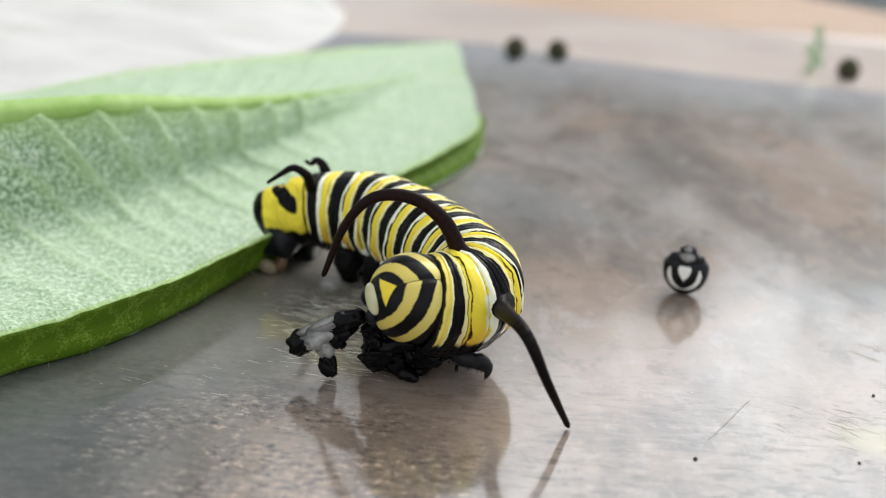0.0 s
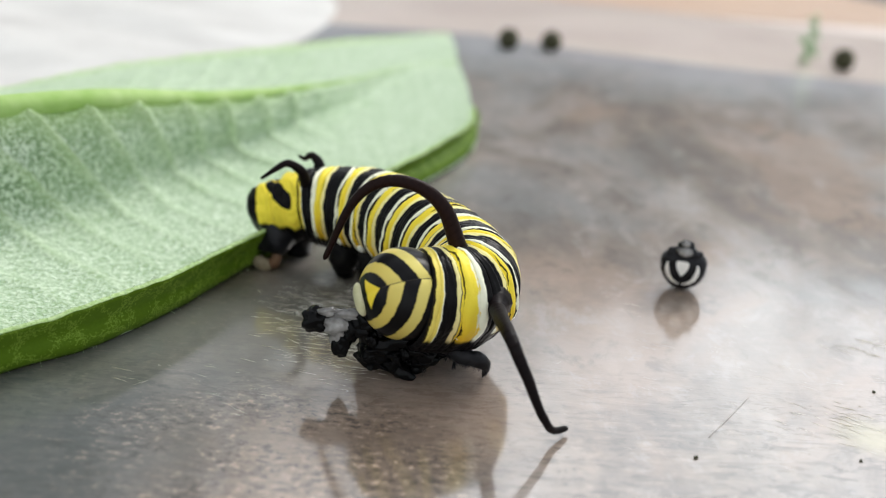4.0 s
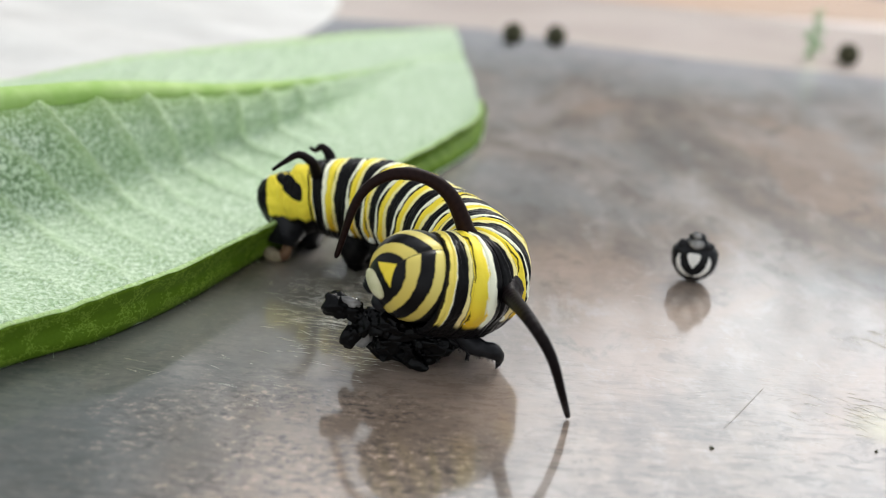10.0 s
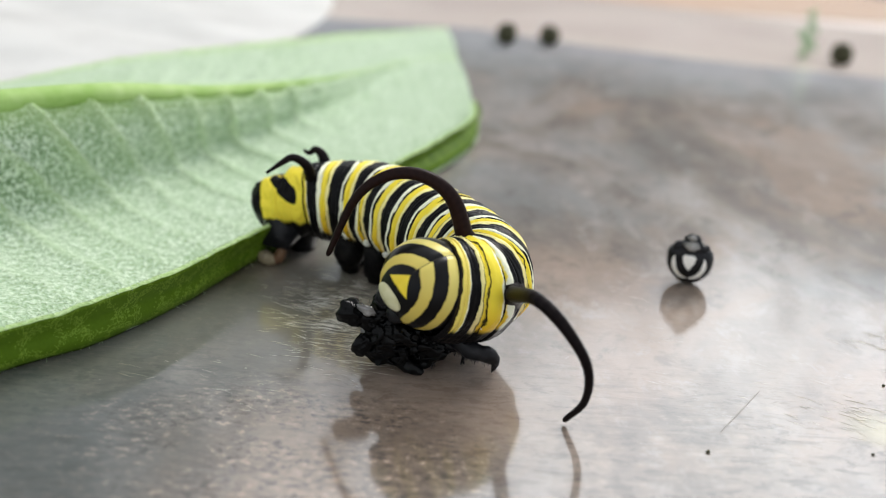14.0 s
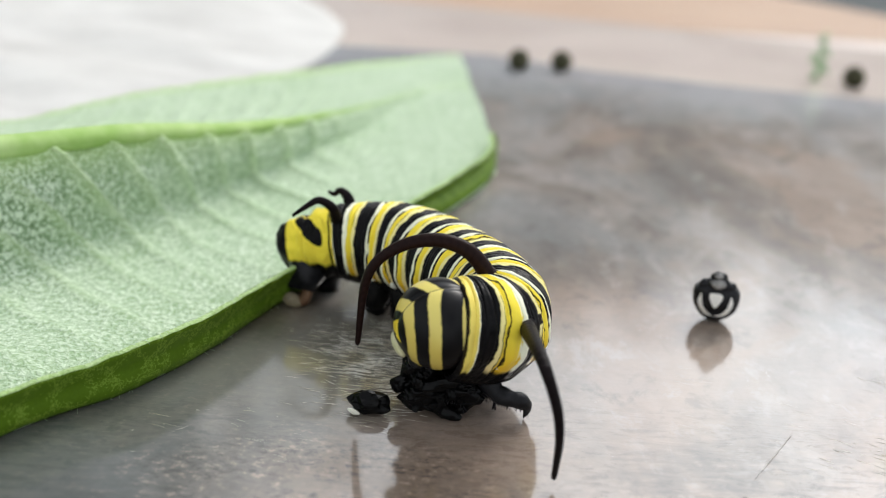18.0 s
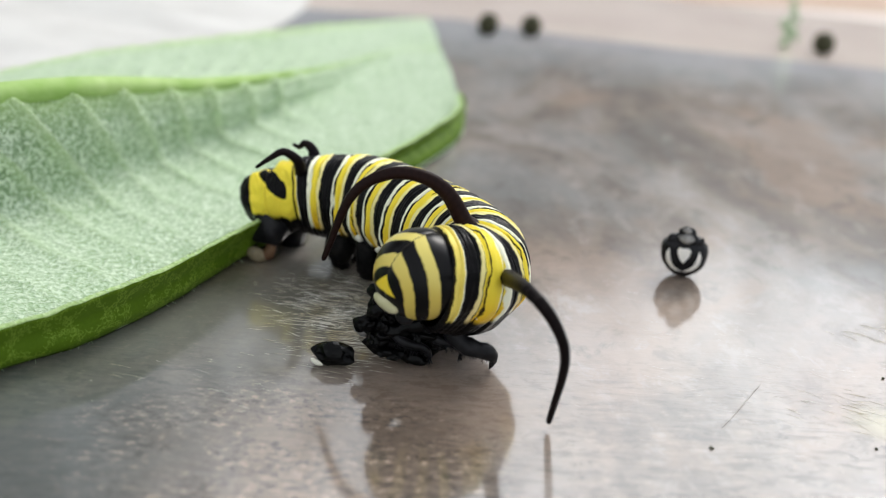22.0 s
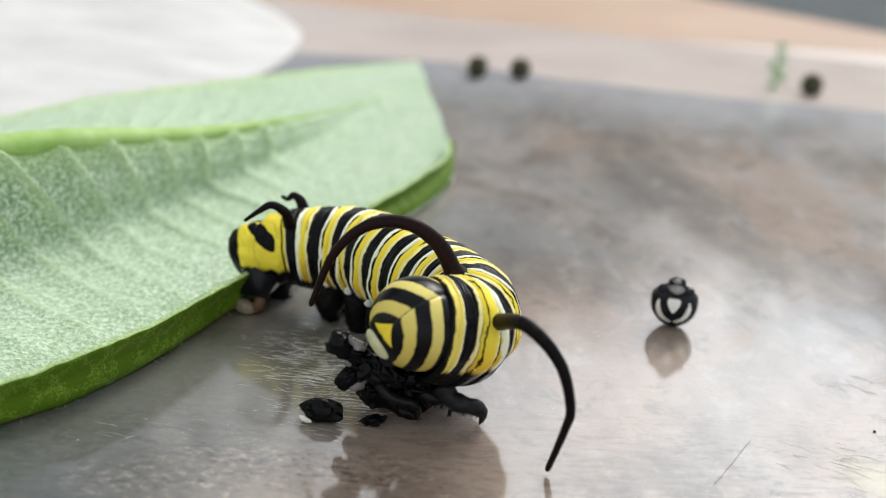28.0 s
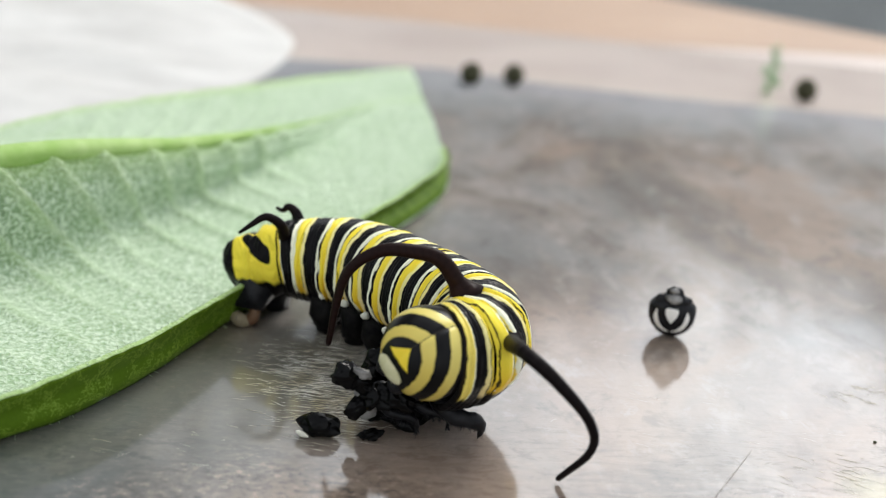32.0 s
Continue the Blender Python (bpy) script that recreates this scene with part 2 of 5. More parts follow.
        # warm brown of the head's mirror image, put into the board's colour
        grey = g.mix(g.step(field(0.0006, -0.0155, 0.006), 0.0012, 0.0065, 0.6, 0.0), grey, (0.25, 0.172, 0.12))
        # dark olive painted in for the body's shade and mirror image
        grey = g.mix(g.step(field(-0.0052, -0.0085, 0.006), 0.002, 0.0075, 0.5, 0.0), grey, (0.095, 0.095, 0.062))
        grey = g.mix(g.step(field(-0.0115, -0.0215), 0.003, 0.0085, 0.5, 0.0), grey, (0.05, 0.058, 0.056))
        # lower part of that mirror image, painted darker
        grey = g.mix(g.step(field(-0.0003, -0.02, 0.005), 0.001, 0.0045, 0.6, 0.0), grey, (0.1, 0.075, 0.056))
        grey = g.mix(g.step(smear, 0.0002, 0.0016, 0.35, 0.0), grey, (0.62, 0.58, 0.28))
        grit = g.math("MULTIPLY", g.step(gritty, 0.003, 0.0075, 1.0, 0.1), g.step(g.noise(g.coord((330, 420, 300)), 1.0, 3), 0.34, 0.5, 0.25, 1.0))
        speck = g.noise(g.coord((2200, 3600, 900), turn=14), 1.0, 4, 0.75)
        blot = g.noise(g.coord((1100, 2000, 900), turn=14), 1.0, 5, 0.75)
        col = g.mix(g.math("MULTIPLY", g.step(speck, 0.52, 0.6, 0, 0.8), grit), grey, (0.03, 0.028, 0.027))
        col = g.mix(g.math("MULTIPLY", g.step(blot, 0.52, 0.66, 0, 0.45), grit), col, (0.05, 0.044, 0.04))
        col = g.mix(g.math("MULTIPLY", g.step(speck, 0.36, 0.45, 0.6, 0), grit), col, (0.6, 0.45, 0.36))
        # a bluish sheen of mirrored sky is painted on towards the pale border
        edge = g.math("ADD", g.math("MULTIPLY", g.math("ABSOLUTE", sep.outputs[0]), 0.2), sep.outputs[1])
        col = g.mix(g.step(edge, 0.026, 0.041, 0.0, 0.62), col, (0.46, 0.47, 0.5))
    brush = g.noise(g.coord((700, 4000, 900), turn=14), 1.0, 3, 0.7)
    col = g.mix(g.step(brush, 0.45, 0.62, 0.0, 0.05), col, (0.1, 0.095, 0.09))
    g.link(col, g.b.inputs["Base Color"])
    g.b.inputs["Coat Weight"].default_value = 1
    g.b.inputs["Coat IOR"].default_value = 1.8
    g.b.inputs["Coat Roughness"].default_value = 0.1
    g.b.inputs["Specular IOR Level"].default_value = 0.2
    scr = g.noise(g.coord((700, 5200, 500), turn=-12), 1.0, 2, 0.5, 0.4)
    wave = g.noise(g.coord((160, 190, 100)), 1.0, 3, 0.5)
    g.bump(g.step(scr, 0.66, 0.74), 0.02, 0.00004, "Coat Normal", g.bump(wave, 0.035, 0.0006, None))
    return m


def leaf_material():
    """Pale downy leaf underside: u across the blade, v along it."""
    m = material("downy_leaf", (0.3, 0.45, 0.25), 0.75, sheen=0.15)
    g = Graph(m)
    fuzz = g.noise(g.coord((5000, 5000, 5000)), 1.0, 3, 0.6, 0.5)
    patch = g.noise(g.coord((160, 160, 160)), 1.0, 3, 0.5)
    dense = g.ramp(fuzz, [(0.37, (0.29, 0.42, 0.225)), (0.5, (0.44, 0.57, 0.37)), (0.63, (0.64, 0.74, 0.57))])
    sparse = g.ramp(fuzz, [(0.4, (0.06, 0.115, 0.052)), (0.49, (0.27, 0.38, 0.24)), (0.57, (0.68, 0.77, 0.64))])
    fields = {}
    for key in ("rib", "vein", "bare_shade"):
        fields[key] = g.n.new("ShaderNodeAttribute")
        fields[key].attribute_name = key
    bare_shade = g.math("MULTIPLY", fields["bare_shade"].outputs["Fac"], g.step(patch, 0.3, 0.6, 0.55, 1.0))
    col = g.mix(bare_shade, dense, sparse)
    col = g.mix(g.step(patch, 0.4, 0.7, 0.0, 0.25), col, (0.3, 0.45, 0.22))
    col = g.mix(g.math("MULTIPLY", fields["vein"].outputs["Fac"], 0.75), col, (0.45, 0.6, 0.3))
    col = g.mix(fields["rib"].outputs["Fac"], col, g.mix(g.step(fuzz, 0.35, 0.65), (0.36, 0.54, 0.16), (0.46, 0.63, 0.24)))
    g.link(col, g.b.inputs["Base Color"])
    g.bump(fuzz, 0.9, 0.00016)
    return m


def leaf_back_material():
    m = material("leaf_face", (0.075, 0.13, 0.008), 0.6)
    g = Graph(m)
    g.b.inputs["Specular IOR Level"].default_value = 0.15
    warp = g.n.new("ShaderNodeVectorMath")
    warp.operation = "ADD"
    ruffle = g.n.new("ShaderNodeTexNoise")
    g.link(g.coord((1600, 1600, 1600)), ruffle.inputs["Vector"])
    g.link(g.coord((800, 1000, 1000)), warp.inputs[0])
    g.link(ruffle.outputs["Color"], warp.inputs[1])
    cells = g.voronoi(warp.outputs[0], 1.0, "DISTANCE_TO_EDGE")
    veins = g.step(cells, 0.01, 0.08)
    col = g.mix(veins, (0.17, 0.275, 0.03), (0.08, 0.15, 0.006))
    col = g.mix(g.step(ruffle.outputs["Fac"], 0.35, 0.65, 0.0, 0.35), col, (0.06, 0.12, 0.004))
    g.link(col, g.b.inputs["Base Color"])
    return m


YELLOW, WHITE, BLACK = (0.88, 0.71, 0.06), (0.88, 0.88, 0.68), (0.0022, 0.002, 0.0024)


def skin_material():
    """Banded caterpillar skin: u counts the segments along the body, v runs round it from the belly."""
    m = material("banded_skin", YELLOW, 0.38)
    g = Graph(m)
    u, v, uv = g.uv()
    mp = g.n.new("ShaderNodeMapping")
    mp.inputs["Scale"].default_value = (1.3, 6.0, 1)
    g.link(uv, mp.inputs["Vector"])
    wob = g.math("MULTIPLY", g.math("SUBTRACT", g.noise(mp.outputs["Vector"], 1.6, 3), 0.5), 0.24)
    wob = g.math("ADD", wob, g.math("MULTIPLY", g.math("SUBTRACT", g.noise(g.coord((3000, 3000, 3000)), 1.0, 2), 0.5), 0.07))
    w = g.math("FRACT", g.math("ADD", u, wob))
    # wide black, white, thin black, yellow with broken hairlines; a two-toned collar behind the head
    collar = g.step(u, 10.1, 10.15)
    col = g.mix(g.step(g.math("ADD", w, g.step(u, 1.2, 2.8, -0.06, 0.0)), 0.36, 0.385), BLACK, WHITE)
    col = g.mix(g.math("MULTIPLY", g.math("MULTIPLY", g.step(w, 0.485, 0.505), g.step(u, 9.1, 9.15, 1, 0)), g.step(g.math("ADD", g.noise(mp.outputs["Vector"], 0.8, 1), g.step(u, 0.8, 3.4, -0.12, 0.25)), 0.48, 0.52)), col, BLACK)
    col = g.mix(g.step(g.math("ADD", w, g.step(u, 9.1, 9.15, 0.0, 0.07)), 0.575, 0.6), col, g.mix(g.step(g.math("ABSOLUTE", g.math("SUBTRACT", v, 0.5)), 0.22, 0.36), YELLOW, (0.8, 0.5, 0.03)))
    col = g.mix(g.math("MULTIPLY", g.step(w, 0.38, 0.42), collar), col, (0.82, 0.67, 0.14))
    col = g.mix(g.math("MULTIPLY", g.step(w, 0.68, 0.7), collar), col, BLACK)
    fleck = g.math("ADD", g.noise(mp.outputs["Vector"], 0.9, 1), g.math("ADD", g.step(u, 5.5, 8, 0.0, 0.1), g.step(u, 9.2, 9.4, 0.0, 0.2)))
    for at, lo in ((0.72, 0.55), (0.83, 0.49)):
        thin = g.math("MULTIPLY", g.step(w, at - 0.012, at), g.step(w, at + 0.015, at + 0.027, 1, 0))
        col = g.mix(g.math("MULTIPLY", thin, g.step(fleck, lo, lo + 0.05)), col, (0.03, 0.02, 0.005))
    col = g.mix(g.math("MULTIPLY", g.step(w, 0.82, 0.88), 0.55), col, (0.86, 0.83, 0.55))
    col = g.mix(g.step(w, 0.93, 0.955), col, BLACK)
    side = g.math("ABSOLUTE", g.math("SUBTRACT", v, 0.5))
    col = g.mix(g.step(g.math("ADD", side, g.step(u, 7, 9, 0.0, 0.012)), 0.35, 0.375), col, BLACK)
    g.link(col, g.b.inputs["Base Color"])
    fine = g.noise(g.coord((4200, 4200, 4200)), 1.0, 3)
    wrinkle = g.noise(g.coord((900, 900, 900)), 1.0, 3, 0.6, 0.8)
    g.bump(fine, 0.35, 0.00006, "Normal", g.bump(wrinkle, 0.5, 0.00022, None))
    g.b.inputs["Specular IOR Level"].default_value = 0.12
    return m


def rump_material():
    m = material("rump_skin", YELLOW, 0.4)
    g = Graph(m)
    u, v, uv = g.uv()
    n = g.noise(g.coord((500, 500, 500)), 1.0, 2)
    w = g.math("ADD", u, g.math("MULTIPLY", g.math("SUBTRACT", n, 0.5), 0.14))
    col = g.mix(g.step(w, 0.19, 0.225), BLACK, YELLOW)
    side = g.math("ABSOLUTE", g.math("SUBTRACT", v, 0.5))
    # a slanted black bar on each side
    p, q = g.math("SUBTRACT", w, 0.58), g.math("SUBTRACT", side, 0.115)
    along = g.math("ADD", g.math("MULTIPLY", p, 1.12), g.math("MULTIPLY", q, 8.4))
    across = g.math("SUBTRACT", g.math("MULTIPLY", p, 2.24), g.math("MULTIPLY", q, 4.2))
    across = g.math("ADD", across, g.math("MULTIPLY", g.math("SUBTRACT", g.noise(g.coord((1400, 1400, 1400)), 1.0, 2), 0.5), 0.16))
    bar = g.math("ADD", g.math("POWER", g.math("ABSOLUTE", g.math("DIVIDE", along, 1.15)), 2.4), g.math("POWER", g.math("ABSOLUTE", g.math("DIVIDE", across, 0.31)), 2.0))
    patch = g.step(bar, 0.85, 1.1, 1, 0)
    line = g.math("MULTIPLY", g.step(w, 0.9, 0.91), g.step(w, 0.93, 0.94, 1, 0))
    col = g.mix(g.math("MULTIPLY", line, g.step(side, 0.03, 0.06)), col, BLACK)
    col = g.mix(g.step(w, 0.965, 0.985), col, WHITE)
    col = g.mix(patch, col, BLACK)
    col = g.mix(g.step(side, 0.31, 0.34), col, BLACK)
    g.link(col, g.b.inputs["Base Color"])
    g.bump(g.noise(g.coord((700, 1500, 700)), 1.0, 3, 0.55, 0.8), 0.9, 0.0004)
    g.b.inputs["Specular IOR Level"].default_value = 0.1
    return m


def head_material():
    """Head: arched bands round the face, which looks along the object's y axis; its z axis runs over the crown."""
    m = material("head_shell", YELLOW, 0.3)
    g = Graph(m)
    n = g.noise(g.coord((600, 600, 600)), 1.0, 2)
    nrm, sep, c = g.n.new("ShaderNodeVectorMath"), g.n.new("ShaderNodeSeparateXYZ"), g.n.new("ShaderNodeTexCoord")
    nrm.operation = "NORMALIZE"
    g.link(c.outputs["Object"], nrm.inputs[0])
    g.link(nrm.outputs[0], sep.inputs[0])
    x, y, z = sep.outputs
    # chevrons that meet at the crown's seam and run down the cheeks
    lift = g.math("MULTIPLY", g.math("ARCTAN2", z, y), 180 / math.pi)
    aside = g.math("MULTIPLY", g.math("ARCSINE", g.math("ABSOLUTE", x)), 180 / math.pi)
    round_ = g.math("SQRT", g.math("ADD", g.math("MULTIPLY", x, x), g.math("MULTIPLY", z, z)))
    bend = g.math("POWER", g.math("DIVIDE", g.math("ABSOLUTE", x), g.math("MAXIMUM", round_, 0.001)), 0.8)
    bend = g.math("MAXIMUM", bend, g.step(z, 0.0, -0.02))
    up = g.math("MAXIMUM", z, 0.0)
    front = g.math("SQRT", g.math("ADD", g.math("ADD", g.math("MULTIPLY", x, x), g.math("MULTIPLY", y, y)), g.math("MULTIPLY", up, up)))
    reach = g.math("MULTIPLY", g.math("ARCCOSINE", g.math("DIVIDE", y, g.math("MAXIMUM", front, 0.001))), 180 / math.pi)
    reach = g.math("MULTIPLY", reach, g.math("ADD", g.math("MULTIPLY", bend, 0.28), 1.0))
    reach = g.math("ADD", reach, g.math("MULTIPLY", g.math("SUBTRACT", n, 0.5), 7.0))
    reach = g.math("ADD", reach, g.math("MULTIPLY", g.math("SUBTRACT", g.noise(g.coord((5200, 5200, 5200)), 1.0, 2), 0.5), 4.0))
    reach = g.math("ADD", reach, g.step(x, -0.02, 0.02, 0.0, 3.0))
    # three-sided front plate, its point towards the crown
    wide = g.math("SUBTRACT", g.math("MULTIPLY", g.math("SUBTRACT", 25.5, lift), 0.85), aside)
    tri = g.math("MULTIPLY", g.step(wide, 0.0, 2.0), g.step(lift, 0, 2.5))
    dull = g.mix(g.step(lift, 10, 80), (0.64, 0.5, 0.11), (0.72, 0.61, 0.17))
    col = g.mix(g.step(reach, 38.5, 41), BLACK, dull)
    col = g.mix(tri, col, (0.84, 0.64, 0.05))
    for lo, hi in ((58, 80), (98, 131)):
        band = g.math("MULTIPLY", g.step(reach, lo - 1.2, lo + 1.2), g.step(reach, hi - 1.2, hi + 1.2, 1, 0))
        col = g.mix(band, col, BLACK)
    fine = g.math("MULTIPLY", g.step(g.math("ABSOLUTE", x), 0.006, 0.016, 0.8, 0.0), g.step(lift, 25, 32))
    col = g.mix(fine, col, (0.03, 0.025, 0.018))
    col = g.mix(g.step(z, -0.86, -0.82, 1, 0), col, BLACK)
    g.link(col, g.b.inputs["Base Color"])
    g.b.inputs["Specular IOR Level"].default_value = 0.17
    g.bump(g.noise(g.coord((2500, 2500, 2500)), 1.0, 2), 0.12, 0.00005)
    return m


def wood_material(name, a, b):
    m = material(name, a, 0.6)
    g = Graph(m)
    grain = g.noise(g.coord((60, 900, 300)), 1.0, 5, 0.6, 0.3)
    g.link(g.ramp(grain, [(0.3, a), (0.7, b)]), g.b.inputs["Base Color"])
    return m


def paper_material():
    m = material("white_paper", (0.78, 0.77, 0.74), 0.8)
    g = Graph(m)
    n = g.noise(g.coord((120, 300, 200)), 1.0, 4)
    g.link(g.ramp(n, [(0.3, (0.53, 0.515, 0.485)), (0.7, (0.69, 0.675, 0.64))]), g.b.inputs["Base Color"])
    return m


def dark_material(name, colour, rough, scale, other, gloss=0.14, relief=0.4):
    m = material(name, colour, rough)
    g = Graph(m)
    n = g.noise(g.coord((scale, scale, scale)), 1.0, 4)
    g.link(g.ramp(n, [(0.35, colour), (0.68, other)]), g.b.inputs["Base Color"])
    g.bump(n, relief, 0.0001)
    g.b.inputs["Specular IOR Level"].default_value = gloss
    return m


TRAY, TRAY_PALE = tray_material("scratched_plastic_over_board"), tray_material("plastic_over_pale_board", True)
LEAF, LEAF_BACK = leaf_material(), leaf_back_material()
LEAF_HAIR = material("leaf_hair", (0.5, 0.62, 0.42), 0.6)
SKIN, RUMP, HEAD = skin_material(), rump_material(), head_material()
TENTACLE = dark_material("tentacle_black", (0.005, 0.0035, 0.004), 0.42, 1500, (0.012, 0.008, 0.008), 0.06)
TENTACLE_BROWN = dark_material("tentacle_brown", (0.01, 0.0045, 0.0038), 0.4, 1500, (0.024, 0.011, 0.009), 0.08)
GLINT = dark_material("scratch_edge", (0.5, 0.44, 0.3), 0.25, 700, (0.95, 0.93, 0.85))
LEG = dark_material("leg_black", (0.006, 0.006, 0.007), 0.28, 1800, (0.018, 0.018, 0.02))
PALE = dark_material("pale_sole", (0.2, 0.165, 0.1), 0.4, 1500, (0.36, 0.31, 0.22))
SOLE_BROWN = dark_material("brown_sole", (0.1, 0.05, 0.025), 0.35, 1500, (0.2, 0.12, 0.07))
SPOT = material("white_spot", (0.75, 0.74, 0.62), 0.45)
LIP = dark_material("lip_cream", (0.5, 0.48, 0.27), 0.4, 1600, (0.66, 0.63, 0.42), 0.1)
HUSK = dark_material("shed_skin_black", (0.0012, 0.0012, 0.0014), 0.2, 420, (0.003, 0.003, 0.003), 0.11, 0.12)
HUSK_PALE = dark_material("shed_skin_grey", (0.03, 0.028, 0.026), 0.22, 1100, (0.36, 0.35, 0.33), 0.4)
SHELL = dark_material("capsule_black", (0.006, 0.006, 0.007), 0.25, 1500, (0.02, 0.02, 0.022))
HAIR = material("dull_hair", (0.42, 0.38, 0.34), 0.6)
CREAM = material("capsule_white", (0.82, 0.8, 0.75), 0.5)
FRASS = dark_material("frass_dark", (0.028, 0.028, 0.016), 0.8, 2000, (0.09, 0.088, 0.05))
SHOOT = dark_material("green_shoot", (0.33, 0.45, 0.26), 0.6, 900, (0.5, 0.62, 0.42))
PINK = wood_material("pale_pink_board", (0.55, 0.465, 0.415), (0.67, 0.585, 0.53))
TAN = wood_material("tan_board", (0.36, 0.23, 0.15), (0.5, 0.34, 0.23))
PAPER = paper_material()
PROLEG = dark_material("proleg_black", (0.003, 0.003, 0.0035), 0.5, 2600, (0.012, 0.011, 0.01), 0.06)
RIB = dark_material("leaf_midrib", (0.3, 0.47, 0.13), 0.7, 500, (0.47, 0.62, 0.26), 0.1)
WOODS = dark_material("pale_foliage", (0.125, 0.142, 0.112), 0.8, 2, (0.245, 0.257, 0.21))
PAVING = dark_material("grey_paving", (0.1, 0.11, 0.11), 0.85, 30, (0.16, 0.17, 0.17))


# ---------------------------------------------------------------- setting
def sheet(bm, corners, z0, z1):
    top = [bm.verts.new((x, y, z1)) for x, y in corners]
    low = [bm.verts.new((x, y, z0)) for x, y in corners]
    bm.faces.new(top)
    bm.faces.new(low[::-1])
    for i in range(len(corners)):
        j = (i + 1) % len(corners)
        bm.faces.new((top[i], low[i], low[j], top[j]))
    return bm


bm = bmesh.new()
sheet(bm, [(-3e6, -3e6), (3e6, -3e6), (3e6, 3e6), (-3e6, 3e6)], -800, -750)
tagged(part("ground", bm, PAVING, smooth=False), "grey paving far below the table", "ground", kind="structure")

table = thing("garden_table", 0, 0, -2, "pale pinkish and tan wooden garden table top", "table")
for matl, corners in ((PINK, [(-533, 66), (57, 62), (398, -226), (-107.7, -825), (-795, -244.5)]), (TAN, [(-533, 66.4), (56.6, 62.4), (-289.6, 354.5)])):
    part("board", sheet(bmesh.new(), corners, -20, 0), matl, table, smooth=False)
for x, y in ((355, -225), (-107, -770), (-740, -245), (-290, 300)):
    part("leg", sheet(bmesh.new(), [(x - 22, y - 22), (x + 22, y - 22), (x + 22, y + 22), (x - 22, y + 22)], -748, -20), TAN, table, smooth=False)

tray = thing("plastic_tray", 0, 0, 0, "scratched clear plastic tray on a brown streaked board", "tray")
seam = [(30, 33.6), (19, 35.2), (10, 37.2), (2, 40.4), (-9, 40.6), (-190, 46)]
bm = sheet(bmesh.new(), [(-190, -150), (190, -150), (190, 0)] + seam, -1.9, 0)
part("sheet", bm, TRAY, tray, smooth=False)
bm = sheet(bmesh.new(), seam[::-1] + [(190, 0), (60, 42.5), (28, 51), (0, 57), (-30, 63), (-190, 95)], -1.9, 0)
part("border", bm, TRAY_PALE, tray, "pale pinkish border under the plastic", smooth=False)


def scratches():
    rnd = random.Random(17)
    for cx, cy, sx, sy, n, tilt, wide in ((-3.9, -9.0, 1.1, 1.5, 620, -7, 0.0105), (-3.0, -11.6, 0.9, 1.0, 260, -7, 0.0105), (-2.2, -7.0, 1.0, 0.8, 120, -5, 0.009), (14.6, -14.2, 1.0, 0.7, 60, -24, 0.011),
                                          (17.0, -8.3, 0.8, 0.5, 36, -28, 0.013), (11.5, -13.4, 3.5, 3.0, 60, -14, 0.004), (-7.5, -14.5, 2.5, 1.2, 24, -14, 0.006)):
        bm = bmesh.new()
        for k in range(n):
            x, y = rnd.gauss(cx, sx), rnd.gauss(cy, sy)
            a = radians(rnd.gauss(tilt, 8) if rnd.random() < 0.88 else rnd.uniform(-60, 60))
            d = Vector((math.cos(a), math.sin(a), 0)) * rnd.uniform(0.12, 1.0)
            p = Vector((x, y, 0.002))
            tube(bm, [p, p + d * 0.5 + Vector((0, 0, 0.003)), p + d], [0.001, rnd.uniform(0.6, 1.5) * wide, 0.001], 3, 0.5)
        tagged(part("scratched_patch", bm, GLINT, tray, "fine bright scratches in the plastic"), kind="stuff")


scratches()


